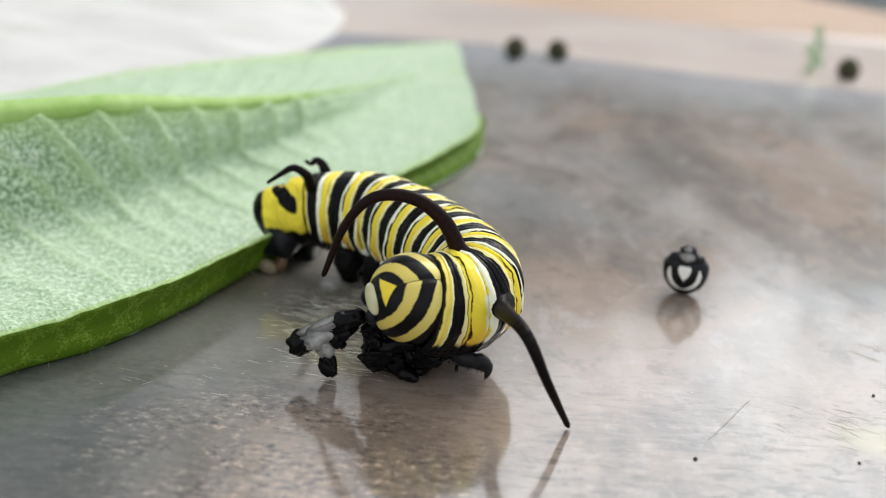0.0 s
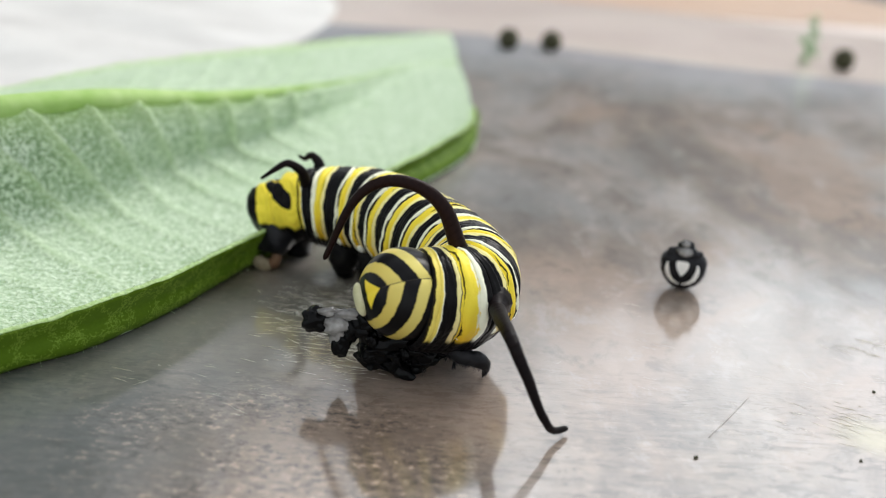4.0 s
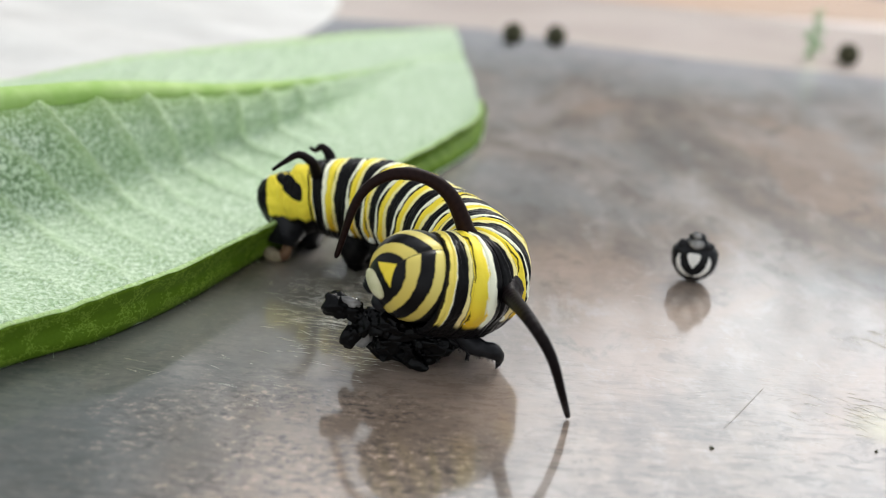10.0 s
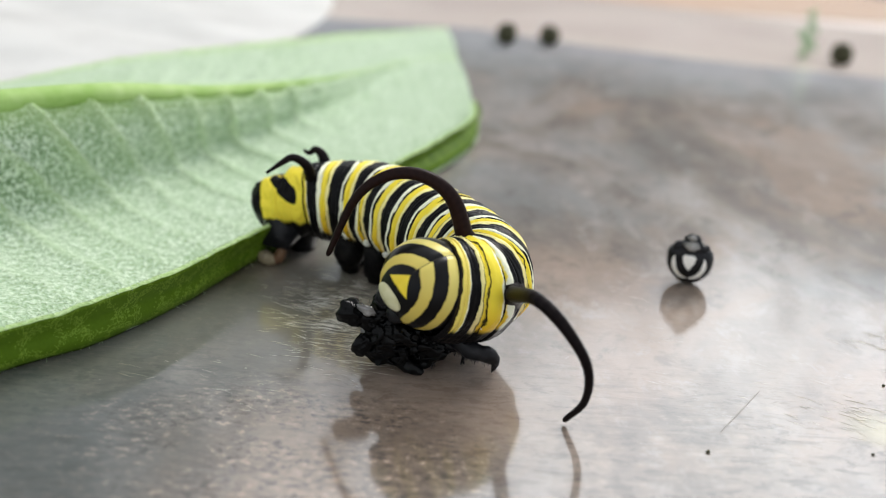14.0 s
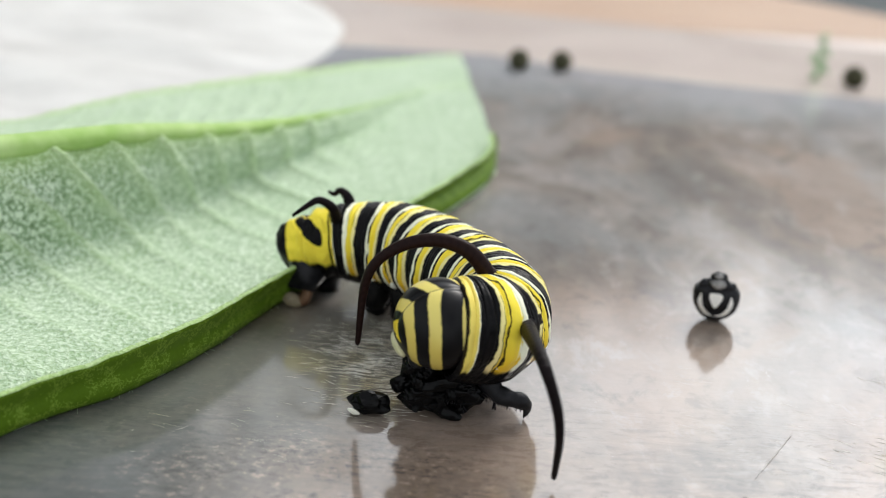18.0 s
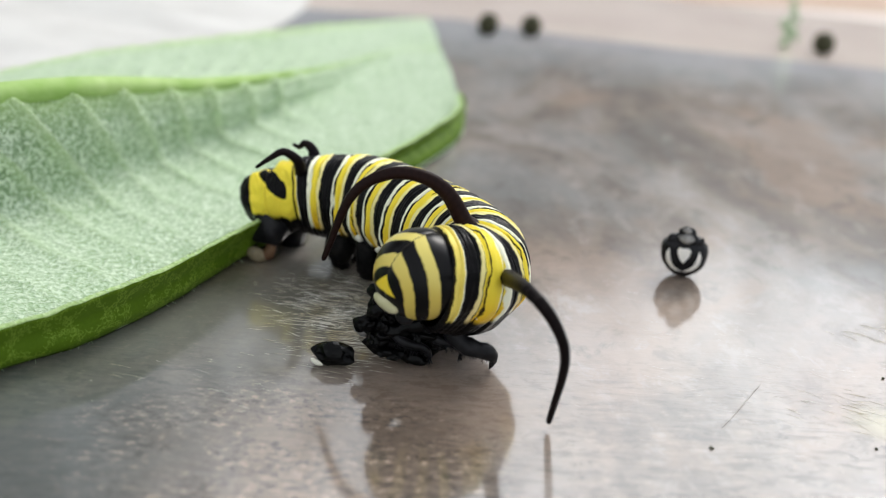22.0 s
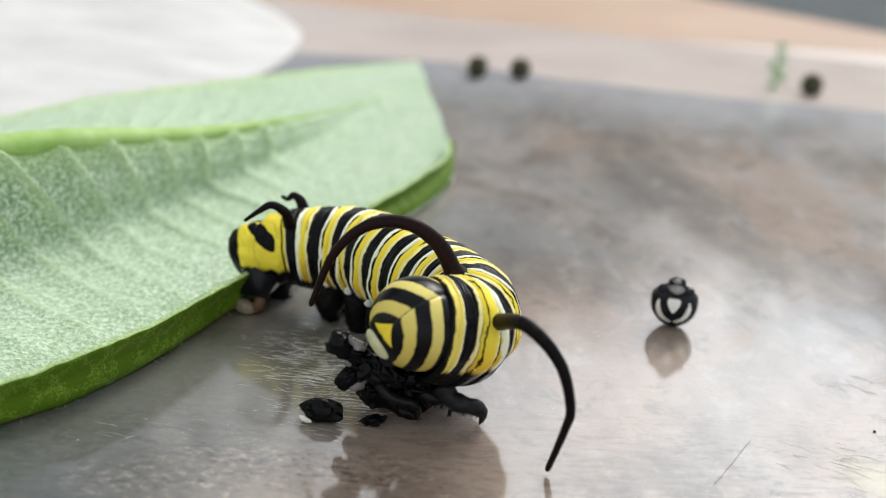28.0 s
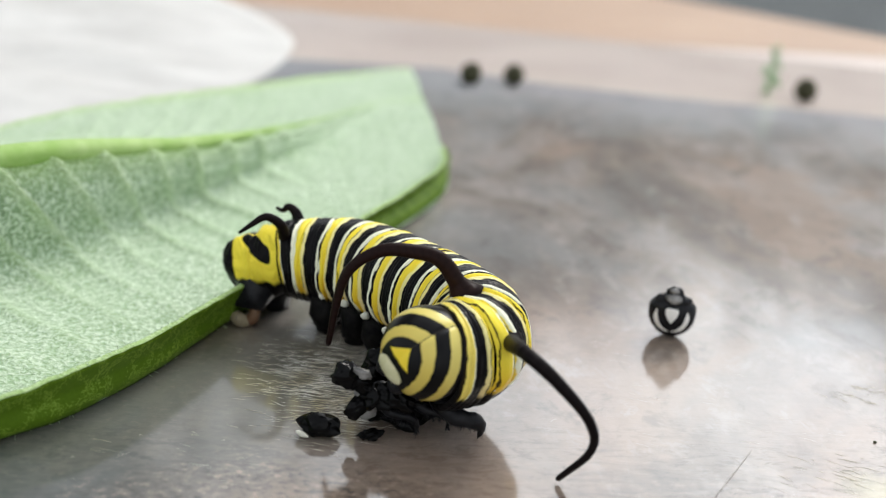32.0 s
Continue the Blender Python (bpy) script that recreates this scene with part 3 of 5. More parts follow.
# ---------------------------------------------------------------- leaf
def leaf():
    """Guide lines from stalk side to tip, from the raised near margin to the far margin."""
    rim = [(-42, -47, 2.6), (-24, -27.4, 2.2), (-14.5, -16.0, 1.9), (-11.5, -13.0, 2.0), (-9.2, -9.3, 1.9), (-7.1, -4.8, 1.75), (-3.9, 1.2, 1.65), (0.9, 11.4, 1.6), (1.5, 16.9, 1.2)]
    out = [(x - 0.2, y + 0.16, z * 0.6) for x, y, z in rim[:-1]] + [(1.7, 17.2, 0.9)]
    sole = [(x - 0.55, y + 0.3, 0.2) for x, y, z in rim[:-3]] + [(-4.0, 1.3, 0.22), (0.98, 10.8, 0.3), (1.85, 17.25, 0.38)]
    low = [(-45, -42, 0.7), (-28, -23, 0.7), (-17.3, -12.6, 0.65), (-14, -9, 0.6), (-11.5, -5.2, 0.55), (-9, -0.6, 0.5), (-5, 5.6, 0.45), (0.2, 15.2, 0.5), (1.5, 19.5, 0.7)]
    foot = [(-48, -36, 1.2), (-33, -19, 1.1), (-22, -9.3, 1.0), (-18.3, -5.1, 0.9), (-14.8, -0.5, 0.85), (-10.6, 7.1, 0.75), (-6.2, 14.3, 0.65), (-2.8, 20.2, 0.65), (1.2, 23.5, 0.7)]
    wall = [(-49.2, -34, 4.1), (-34, -17, 4.3), (-22.9, -7.3, 4.3), (-18.3, -4.1, 3.9), (-14.8, 0.1, 3.5), (-10.6, 7.3, 2.4), (-6.4, 15.8, 1.45), (-2.7, 24, 0.85), (0.9, 26, 0.75)]
    rib = [(-50, -32, 5.9), (-34.8, -15.5, 6.0), (-23.4, -6.2, 5.8), (-18.7, -3.1, 5.4), (-15.1, 1.0, 4.9), (-10.8, 8.0, 3.4), (-6.5, 17.0, 2.0), (-2.4, 26, 1.0), (0.6, 28.5, 0.8)]
    back = [(-53.5, -25, 4.8), (-38.6, -9.5, 4.8), (-26.6, -1.2, 4.6), (-21.0, 1.8, 4.3), (-17.2, 6.0, 3.8), (-13.0, 13.2, 2.6), (-8.2, 21.5, 1.5), (-3, 30.5, 0.9), (0.3, 33, 0.7)]
    far = [(-60, -16, 3.9), (-43, -1, 3.7), (-31, 4.5, 2.9), (-23.6, 9.0, 2.75), (-20.3, 13.8, 2.6), (-16.5, 18.8, 2.35), (-7.8, 27.6, 1.9), (-3.2, 35.0, 0.8), (-0.2, 38.2, 0.5)]
    nu, nv = 560, 140
    lines = [catmull(line, nu) for line in (rim, out, sole, low, foot, wall, rib, back, far)]
    ob = thing("milkweed_leaf", 0, 0, 0, "pale green downy milkweed leaf lying underside up on the tray", "leaf")
    bm = bmesh.new()
    ribs, veins, bare_shades = (bm.verts.layers.float.new(k) for k in ("rib", "vein", "bare_shade"))
    grid = []
    for i in range(nu + 1):
        cross = catmull([line[i] for line in lines], nv)
        row = []
        for j, p in enumerate(cross):
            d = np.linalg.norm(p - lines[6][i])
            side = 1 if p[1] < lines[6][i][1] else -1
            keep = 1 - 0.9 * ease(i / nu, 0.66, 0.86)
            ribbed = (1 - 0.92 * ease(i / nu, 0.74, 0.86)) * (0.8 + 0.35 * noise.noise(Vector((i * 0.02, side, 2))))
            rise = math.exp(-(d / 0.95) ** 2) * keep
            along = i / nu * 27 - 0.2 * d - 0.34 * max(0, lines[6][i][2] - p[2]) + 0.25 * side + 0.12 * noise.noise(Vector(p) * 0.3)
            near = abs(along - round(along))
            strong = 1.0 if round(along) % 2 else 0.75
            vein = strong * math.exp(-(near / 0.12) ** 2) * (0.15 + 0.85 * math.exp(-(d / 5.5) ** 2)) * (1 - math.exp(-(d / 0.9) ** 2)) * ribbed * (1 if side > 0 else 0.35)
            margin = min(1, j / 15)
            swell = (0.5 * vein - 0.3 * math.sin(min(near, 0.5) * math.pi) * math.exp(-d / 6) * ribbed) * margin
            lift = 0.35 * rise + (0.1 * noise.noise(Vector(p) * 0.22) + 0.05 * noise.noise(Vector(p) * 1.1)) * margin
            lean = 0.5 * swell if side > 0 else 0
            if j < 15:
                # the folded margin is uneven
                lift += (1 - margin) * (0.1 * noise.noise(Vector((i * 0.05, 0, 7))) + 0.05 * noise.noise(Vector((i * 0.2, j * 0.1, 3))))
                lean += (1 - margin) * 0.1 * noise.noise(Vector((i * 0.07, 4, 7)))
            v = bm.verts.new((p[0] + lean * 0.7, p[1] - lean, max(p[2] + lift + swell, 0.24)))
            edge = math.exp(-(min(j, (nv - j) * 0.5) / nv / 0.016) ** 2)
            v[ribs] = min(1, rise * 1.1 + 0.85 * edge)
            v[veins] = min(1, vein)
            # thin down beside the midrib, with shade painted into the valleys between veins
            v[bare_shades] = keep * math.exp(-((d - 3.2) / 2.6) ** 2) * (1 if side > 0 else 0.2) * (1 - 0.6 * ease(i / nu, 0.5, 0.64)) * (0.95 - 0.75 * vein)
            row.append(v)
        grid.append(row)
    for a, b in zip(grid, grid[1:]):
        for j in range(nv):
            bm.faces.new((a[j], b[j], b[j + 1], a[j + 1]))
    blade = part("blade", bm, LEAF, ob)
    if blade.data.polygons[len(blade.data.polygons) // 2].normal.z < 0:
        blade.data.flip_normals()
    blade.data.materials.append(LEAF_BACK)
    # the darker upper face lies underneath
    mod = blade.modifiers.new("thickness", "SOLIDIFY")
    mod.thickness, mod.offset = 0.2 * MM, -1
    mod.material_offset = 1
    # the smooth swollen midrib
    bm = bmesh.new()
    line = lines[6][::7]
    keep = [1 - 0.94 * ease(k / len(line), 0.5, 0.92) for k in range(len(line))]
    tube(bm, [p + np.array((0, 0, 0.22 * w)) for p, w in zip(line, keep)], [(0.64 + 0.09 * noise.noise(Vector((k * 0.25, 0, 4)))) * w for k, w in enumerate(keep)], 16, 0.8)
    part("midrib", bm, RIB, ob, "smooth yellow-green midrib")
    # fine hairs along the near margin
    bm = bmesh.new()
    rnd = random.Random(3)
    rim_points = catmull(rim, 600)
    for _ in range(420):
        a = Vector(rim_points[rnd.randrange(60, 560)]) + Vector((0, 0, 0.02))
        b = a + Vector((rnd.uniform(-0.15, 0.25), rnd.uniform(-0.3, 0.05), rnd.uniform(-0.1, 0.2)))
        tube(bm, [a, (a + b) / 2 + Vector((0, 0, 0.03)), b], [0.012, 0.01, 0.004], 3)
    tagged(part("down", bm, LEAF_HAIR, ob, "fine pale hairs on the margin"), kind="stuff")
    # the thin pale margin below the fold
    bm = bmesh.new()
    line = catmull([(x + 0.13, y - 0.13, z - 0.1) for x, y, z in sole], 300)
    tube(bm, line, [0.07 + 0.02 * noise.noise(Vector((k * 0.2, 0, 1))) for k in range(301)], 8)
    for _ in range(260):
        q = Vector(line[rnd.randrange(40, 290)])
        b = q + Vector((rnd.uniform(-0.1, 0.3), rnd.uniform(-0.35, 0.05), rnd.uniform(-0.12, 0.15)))
        tube(bm, [q, b], [0.012, 0.005], 3)
    part("margin", bm, LEAF_HAIR, ob, "thin pale downy margin below the fold")
    return ob


leaf()


# ---------------------------------------------------------------- caterpillar
AXIS = [(-7.6, -3.65, 2.25), (-6.3, -3.9, 2.55), (-4.4, -4.15, 2.85), (-2.3, -5.1, 3.0), (-0.65, -7.1, 3.1), (0.75, -9.4, 3.1),
        (1.35, -11.2, 3.1), (1.0, -12.55, 3.15), (0.0, -13.35, 3.3), (-1.05, -13.65, 3.5)]
LINE = catmull(AXIS, 400)
LONG = float(np.linalg.norm(np.diff(LINE, axis=0), axis=1).sum())
PER = 4
# where the segments begin, from the rump to the neck, in millimetres along the back
KNOTS = list(range(10)) + [9.25, 9.5, 9.75, 10, 10.25, 10.5, 10.75]
STARTS = [2.5 + 1.333 * k for k in range(9)] + [LONG - d for d in (2.34, 2.15, 1.88, 1.44, 1.14, 0.9, 0.69, 0.46)]
SEG0 = STARTS[0] / LONG


def seg_share(u):
    """The share of the body's length at u segments from the rump."""
    return float(np.interp(u, KNOTS, STARTS)) / LONG
RADII = [(0, 0.62), (0.012, 0.84), (0.06, 1.02), (0.11, 1.26), (0.15, 1.42), (0.3, 1.68), (0.5, 1.74), (0.7, 1.77), (0.82, 1.77), (0.9, 1.73), (0.95, 1.68), (0.975, 1.62), (1.0, 1.54)]


def radius(f):
    return float(np.interp(f, [a for a, _ in RADII], [b for _, b in RADII]))


def spot(f, line=LINE):
    """The place on the body's axis at a share f of its length."""
    x = min(max(f, 0), 1) * 400
    return Vector([np.interp(x, np.arange(401), line[:, k]) for k in range(3)])


def frame_at(f, line=LINE):
    t = (spot(f + 0.012, line) - spot(f - 0.012, line)).normalized()
    side = t.cross(Vector((0, 0, 1))).normalized()
    up = side.cross(t)
    m = Matrix((side, t, up)).transposed().to_4x4()
    m.translation = spot(f, line)
    return m


def skin_point(f, a, r):
    """a: angle round the body from the back (0) to the belly (pi)."""
    m = frame_at(f)
    belly = 1.0 + 0.22 * ease(abs(a), 1.7, 2.7)
    return m.translation + m.to_3x3() @ Vector((math.sin(a) * r, 0, math.cos(a) * r * belly))


def slice_mesh(f0, f1, home, u0, u1, steps=8, sides=44, tuck=0.16, bulge=0.03):
    bm = bmesh.new()
    uvl = bm.loops.layers.uv.new("UVMap")
    inv = home.inverted()
    rows, df = [], f1 - f0
    for k in range(-1, steps + 2):
        w = k / steps
        w = max(-tuck, min(1 + tuck, w)) if k in (-1, steps + 1) else w
        f = f0 + df * w
        shrink = 0.93 if k in (-1, steps + 1) else 1 - bulge + bulge * math.sin(math.pi * min(max(w, 0), 1)) ** 0.6
        row = []
        for j in range(sides + 1):
            a = -math.pi + 2 * math.pi * j / sides
            r = radius(f) * shrink
            r *= 1 + (0.025 + 0.1 * ease(f, 0.2, 0.1)) * noise.noise(Vector((f * 55, math.sin(a) * 2.6, math.cos(a) * 2.6)))
            # slanting folds on the rump
            r *= 1 + 0.03 * ease(f / SEG0, 0.2, 0.5) * ease(f / SEG0, 1.02, 0.92) * math.sin(2 * math.pi * 3.1 * f / SEG0 + 2.4 * abs(a))
            # fine rings round the body
            r *= 1 + 0.011 * math.sin(2 * math.pi * (5 * (u0 + (u1 - u0) * w) + 0.15 * math.sin(3 * a)))
            # soft bulges low on the flanks
            low = math.exp(-((abs(a) - 1.95) / 0.25) ** 2)
            r *= 1 + 0.085 * low * math.sin(math.pi * ((u0 + (u1 - u0) * w) % 1.0))
            row.append((bm.verts.new(inv @ skin_point(f, a, r)) if j < sides else None, u0 + (u1 - u0) * w, j / sides))
        row[-1] = (row[0][0], row[-1][1], 1.0)
        rows.append(row)
    for r0, r1 in zip(rows, rows[1:]):
        for j in range(sides):
            quad = (r0[j], r0[j + 1], r1[j + 1], r1[j])
            face = bm.faces.new([q[0] for q in quad])
            for loop, q in zip(face.loops, quad):
                loop[uvl].uv = (q[1], q[2])
    return bm, rows


def scaled(m):
    """A pose in millimetres as one in metres."""
    m = m.copy()
    m.translation *= MM
    return m


worm = thing("caterpillar", 0, 0, 0, "yellow, black and white banded caterpillar curled on the plastic tray", "caterpillar")
SLICES = []   # pieces of the body: object, home pose, share of the body's length


def body():
    for k in range(2):
        f0, f1 = SEG0 * k / 2, SEG0 * (k + 1) / 2
        home = frame_at((f0 + f1) / 2)
        bm, rows = slice_mesh(f0, f1, home, k / 2, (k + 1) / 2, 8, tuck=0.12 if k else 0.0, bulge=0.02)
        if k == 0:
            bm.faces.new([q[0] for q in rows[0][:-1]])
        ob = part("rump", bm, RUMP, worm, "yellow rump with black patches")
        ob.matrix_local = scaled(home)
        SLICES.append((ob, home, (f0 + f1) / 2))
    for k in range(43):
        f0, f1 = seg_share(k / PER), seg_share((k + 1) / PER)
        home = frame_at((f0 + f1) / 2)
        bm, rows = slice_mesh(f0, f1, home, k / PER, (k + 1) / PER)
        ob = part("body_ring", bm, SKIN, worm)
        ob.matrix_local = scaled(home)
        SLICES.append((ob, home, (f0 + f1) / 2))


body()


def head():
    """A rounded shell, a little two-lobed along the crown's seam; the face looks along local y, z runs over the crown."""
    bm = bmesh.new()
    bmesh.ops.create_icosphere(bm, subdivisions=6, radius=1)
    for v in bm.verts:
        d = v.co.normalized()
        seam = math.exp(-(d.x / 0.06) ** 2) * (1 if d.z > -0.1 else 0)
        r = 1.57 * (1 - 0.022 * seam) * (1 - 0.05 * max(0, -d.z) ** 2)
        v.co = Vector((d.x * r * 1.03, d.y * r, d.z * r))
    ob = part("head", bm, HEAD, worm, "yellow head with black arched bands")
    # pale upper lip and dark jaws below the front plate
    lip = part("lip", lump(0.33, 11, 0.06, (1.85, 0.62, 0.9), 3), LIP, ob, "pale cream upper lip")
    lip.location = Vector((0, 1.47, -0.5)) * MM
    lip.rotation_euler = (radians(-20), 0, 0)
    for sx in (-1, 1):
        jaw = part("jaw", lump(0.34, 12 + sx, 0.15, (1.0, 0.9, 0.9), 3), LEG, ob, "glossy black jaw")
        jaw.location = Vector((0.36 * sx, 0.95, -1.05)) * MM
        eye = part("eye_spot", lump(0.13, 15 + sx, 0.1, (0.6, 1, 1), 2), LEG, ob, "cluster of tiny black eyes")
        eye.location = Vector((1.12 * sx, 0.75, -0.72)) * MM
    return ob


head_shell = head()

PIECES = 28


def horn(label, length, r0, r1, matl):
    """A long horn made of short rigid pieces, each along its own y axis."""
    out = []
    step = length / PIECES
    for i in range(PIECES):
        a, b = r0 + (r1 - r0) * i / PIECES, r0 + (r1 - r0) * (i + 1) / PIECES
        bm = bmesh.new()
        if i == 0:
            ys, rr = [-1.3, -0.4, 0.4, 1.0, 1.3, 1.5], [a * 2.2, a * 1.6, a * 1.2, b, b * 0.95, b * 0.75]
        elif i < PIECES - 1:
            ys, rr = [-0.5, -0.3, 0, 0.5, 1.0, 1.3, 1.5], [a * 0.75, a * 0.95, a, (a + b) / 2, b, b * 0.95, b * 0.75]
        else:
            ys, rr = [-0.5, -0.3, 0, 0.4, 0.8, 1.1], [a * 0.75, a * 0.95, a, a, b * 0.95, b * 0.5]
        tube(bm, [(0, y * step, 0) for y in ys], rr, 12)
        out.append(part("tentacle_joint", bm, matl, worm, label))
    return out


near_horn = horn("long black fleshy tentacle behind the head", 8.2, 0.3, 0.1, TENTACLE)
far_horn = horn("long dark brown fleshy tentacle behind the head", 7.9, 0.32, 0.1, TENTACLE_BROWN)


def rear_horns():
    for pts in ([(-5.26, -4.5, 3.5), (-5.3, -4.95, 4.1), (-5.44, -5.2, 4.56), (-5.94, -5.4, 4.9), (-6.42, -5.5, 4.64), (-6.96, -5.6, 4.25)],
                [(-4.8, -3.6, 3.82), (-4.96, -3.3, 4.32), (-5.28, -3.2, 4.55), (-5.52, -3.15, 4.36), (-5.78, -3.1, 4.46)]):
        c = catmull(pts, 18)
        part("rear_tentacle", tube(bmesh.new(), c, [0.32, 0.29] + list(np.linspace(0.27, 0.06, 17)), 12), TENTACLE, worm, "short black tentacle on the rump")


rear_horns()


def hairs(bm, foot, spread, n, seed, length=0.3):
    rnd = random.Random(seed)
    for _ in range(n):
        a = Vector(foot) + Vector([rnd.uniform(-spread, spread) for _ in range(3)])
        b = a + Vector((rnd.uniform(-0.6, 0.6), rnd.uniform(-1, 0.2), rnd.uniform(-0.7, 0.3))).normalized() * length * rnd.uniform(0.5, 1)
        if b.z > 0.02:
            tube(bm, [a, b], [0.012, 0.004], 3)


def legs():
    # fleshy prolegs under the middle of the body, with a white spot above each
    for seg in (1.4, 2.7, 3.9, 5.1):
        f = seg_share(seg)
        for sx in (-1, 1):
            top, hip = skin_point(f, sx * 2.6, radius(f) * 0.7), skin_point(f, sx * 2.6, radius(f) * 0.95)
            foot = hip.lerp(spot(f), 0.35)
            foot.z = 0.02
            bm = tube(bmesh.new(), [top, hip.lerp(foot, 0.35), hip.lerp(foot, 0.7), foot + Vector((0, 0, 0.25)), foot], [0.62, 0.6, 0.47, 0.38, 0.4], 16)
            for v in bm.verts:
                v.co += Vector((noise.noise(v.co * 1.7), noise.noise(v.co * 1.7 + Vector((3, 0, 0))), 0)) * 0.26
            hairs(bm, hip.lerp(foot, 0.7), 0.6, 110, int(seg * 2) + sx)
            leg = part("proleg", bm, PROLEG, worm, "stubby black proleg")
            bm = lump(0.14, seg + sx, 0.3, (1.2, 0.7, 1.2), 2)
            dab = part("spot", bm, SPOT, leg, "white spot")
            dab.location = skin_point(f + 0.012, sx * 2.2, radius(f) * 1.0) * MM
    # clasper under the rump
    bm = tube(bmesh.new(), [(-6.2, -3.9, 2.0), (-6.4, -4.2, 1.45), (-6.55, -4.45, 1.05), (-6.62, -4.55, 0.72)], [0.95, 0.87, 0.74, 0.62], 18)
    for v in bm.verts:
        v.co += Vector((noise.noise(v.co * 2.1), noise.noise(v.co * 2.1 + Vector((5, 0, 0))), 0)) * 0.22
    hairs(bm, (-6.6, -4.6, 1.0), 0.6, 90, 4, 0.35)
    clasp = part("clasper", bm, LEG, worm, "black rear clasper with a pale sole")
    curl = catmull([(-7.2, -4.9, 0.6), (-7.06, -4.98, 0.36), (-6.75, -5.0, 0.27), (-6.46, -4.96, 0.42), (-6.38, -4.85, 0.82)], 14)
    bm = tube(bmesh.new(), curl[:9], [0.17, 0.26, 0.3, 0.31, 0.3, 0.29, 0.27, 0.24, 0.2], 14)
    part("sole", bm, PALE, clasp, "pale translucent sole")
    bm = tube(bmesh.new(), curl[6:], [0.15, 0.21, 0.25, 0.26, 0.25, 0.24, 0.23, 0.22, 0.2], 14)
    part("sole_rim", bm, SOLE_BROWN, clasp, "brown curled rim of the sole")
    bm = tube(bmesh.new(), [(-5.6, -3.2, 1.9), (-5.7, -2.9, 1.0), (-5.75, -2.8, 0.02)], [0.8, 0.7, 0.55], 14)
    part("clasper", bm, LEG, worm, "black rear clasper")
    # jointed front legs, hooked towards the claws
    for n, (dx, dy, size) in enumerate(((0, 0, 0.85), (-2.2, 0.05, 0.42), (-1.1, 0.45, 0.5))):
        pts = [(0.75, -13.1, 1.5), (1.15, -13.35, 1.1), (1.6, -13.42, 0.93), (2.0, -13.35, 0.82), (2.26, -13.25, 0.5), (2.16, -13.15, 0.04)]
        pts = [(x + dx, y + dy, z) for x, y, z in pts]
        bm = tube(bmesh.new(), catmull(pts, 12), [s * size for s in (0.46, 0.47, 0.42, 0.37, 0.42, 0.38, 0.33, 0.37, 0.34, 0.27, 0.18, 0.11, 0.02)], 12)
        rnd = random.Random(30 + n)
        bristle = catmull(pts, 40)
        for _ in range(70):
            k = rnd.randrange(8, 36)
            a = Vector(bristle[k]) + Vector((0, rnd.uniform(-0.2, 0.0), -0.27 * size * (1 - k / 55)))
            b = a + Vector((rnd.uniform(-0.12, 0.12), rnd.uniform(-0.12, 0.05), -rnd.uniform(0.1, 0.26)))
            if b.z > 0.02:
                tube(bm, [a, b], [0.013, 0.004], 3)
        part("front_leg", bm, LEG, worm, "glossy black jointed leg with a hooked claw")
    # white spots low on the flanks, each on its own ring
    for f, ang, size in ((0.86, 2.12, 0.17), (0.905, 2.1, 0.16), (0.945, 2.0, 0.17), (0.963, 1.85, 0.13)):
        q = min((skin_point(f, ang * sx, radius(f) * 0.99) for sx in (-1, 1)), key=lambda p: p.y)
        ring, home, _ = min(SLICES, key=lambda row: abs(row[2] - f))
        dab = part("spot", lump(size * 0.8, f * 9, 0.25, (0.4, 1.4, 0.75), 3), SPOT, ring, "white spot")
        dab.location = (home.inverted() @ q) * MM


legs()


# ---------------------------------------------------------------- shed skin
husk = thing("shed_skin", -0.85, -12.75, 0, "crumpled glossy black shed skin under the head", "shed skin")


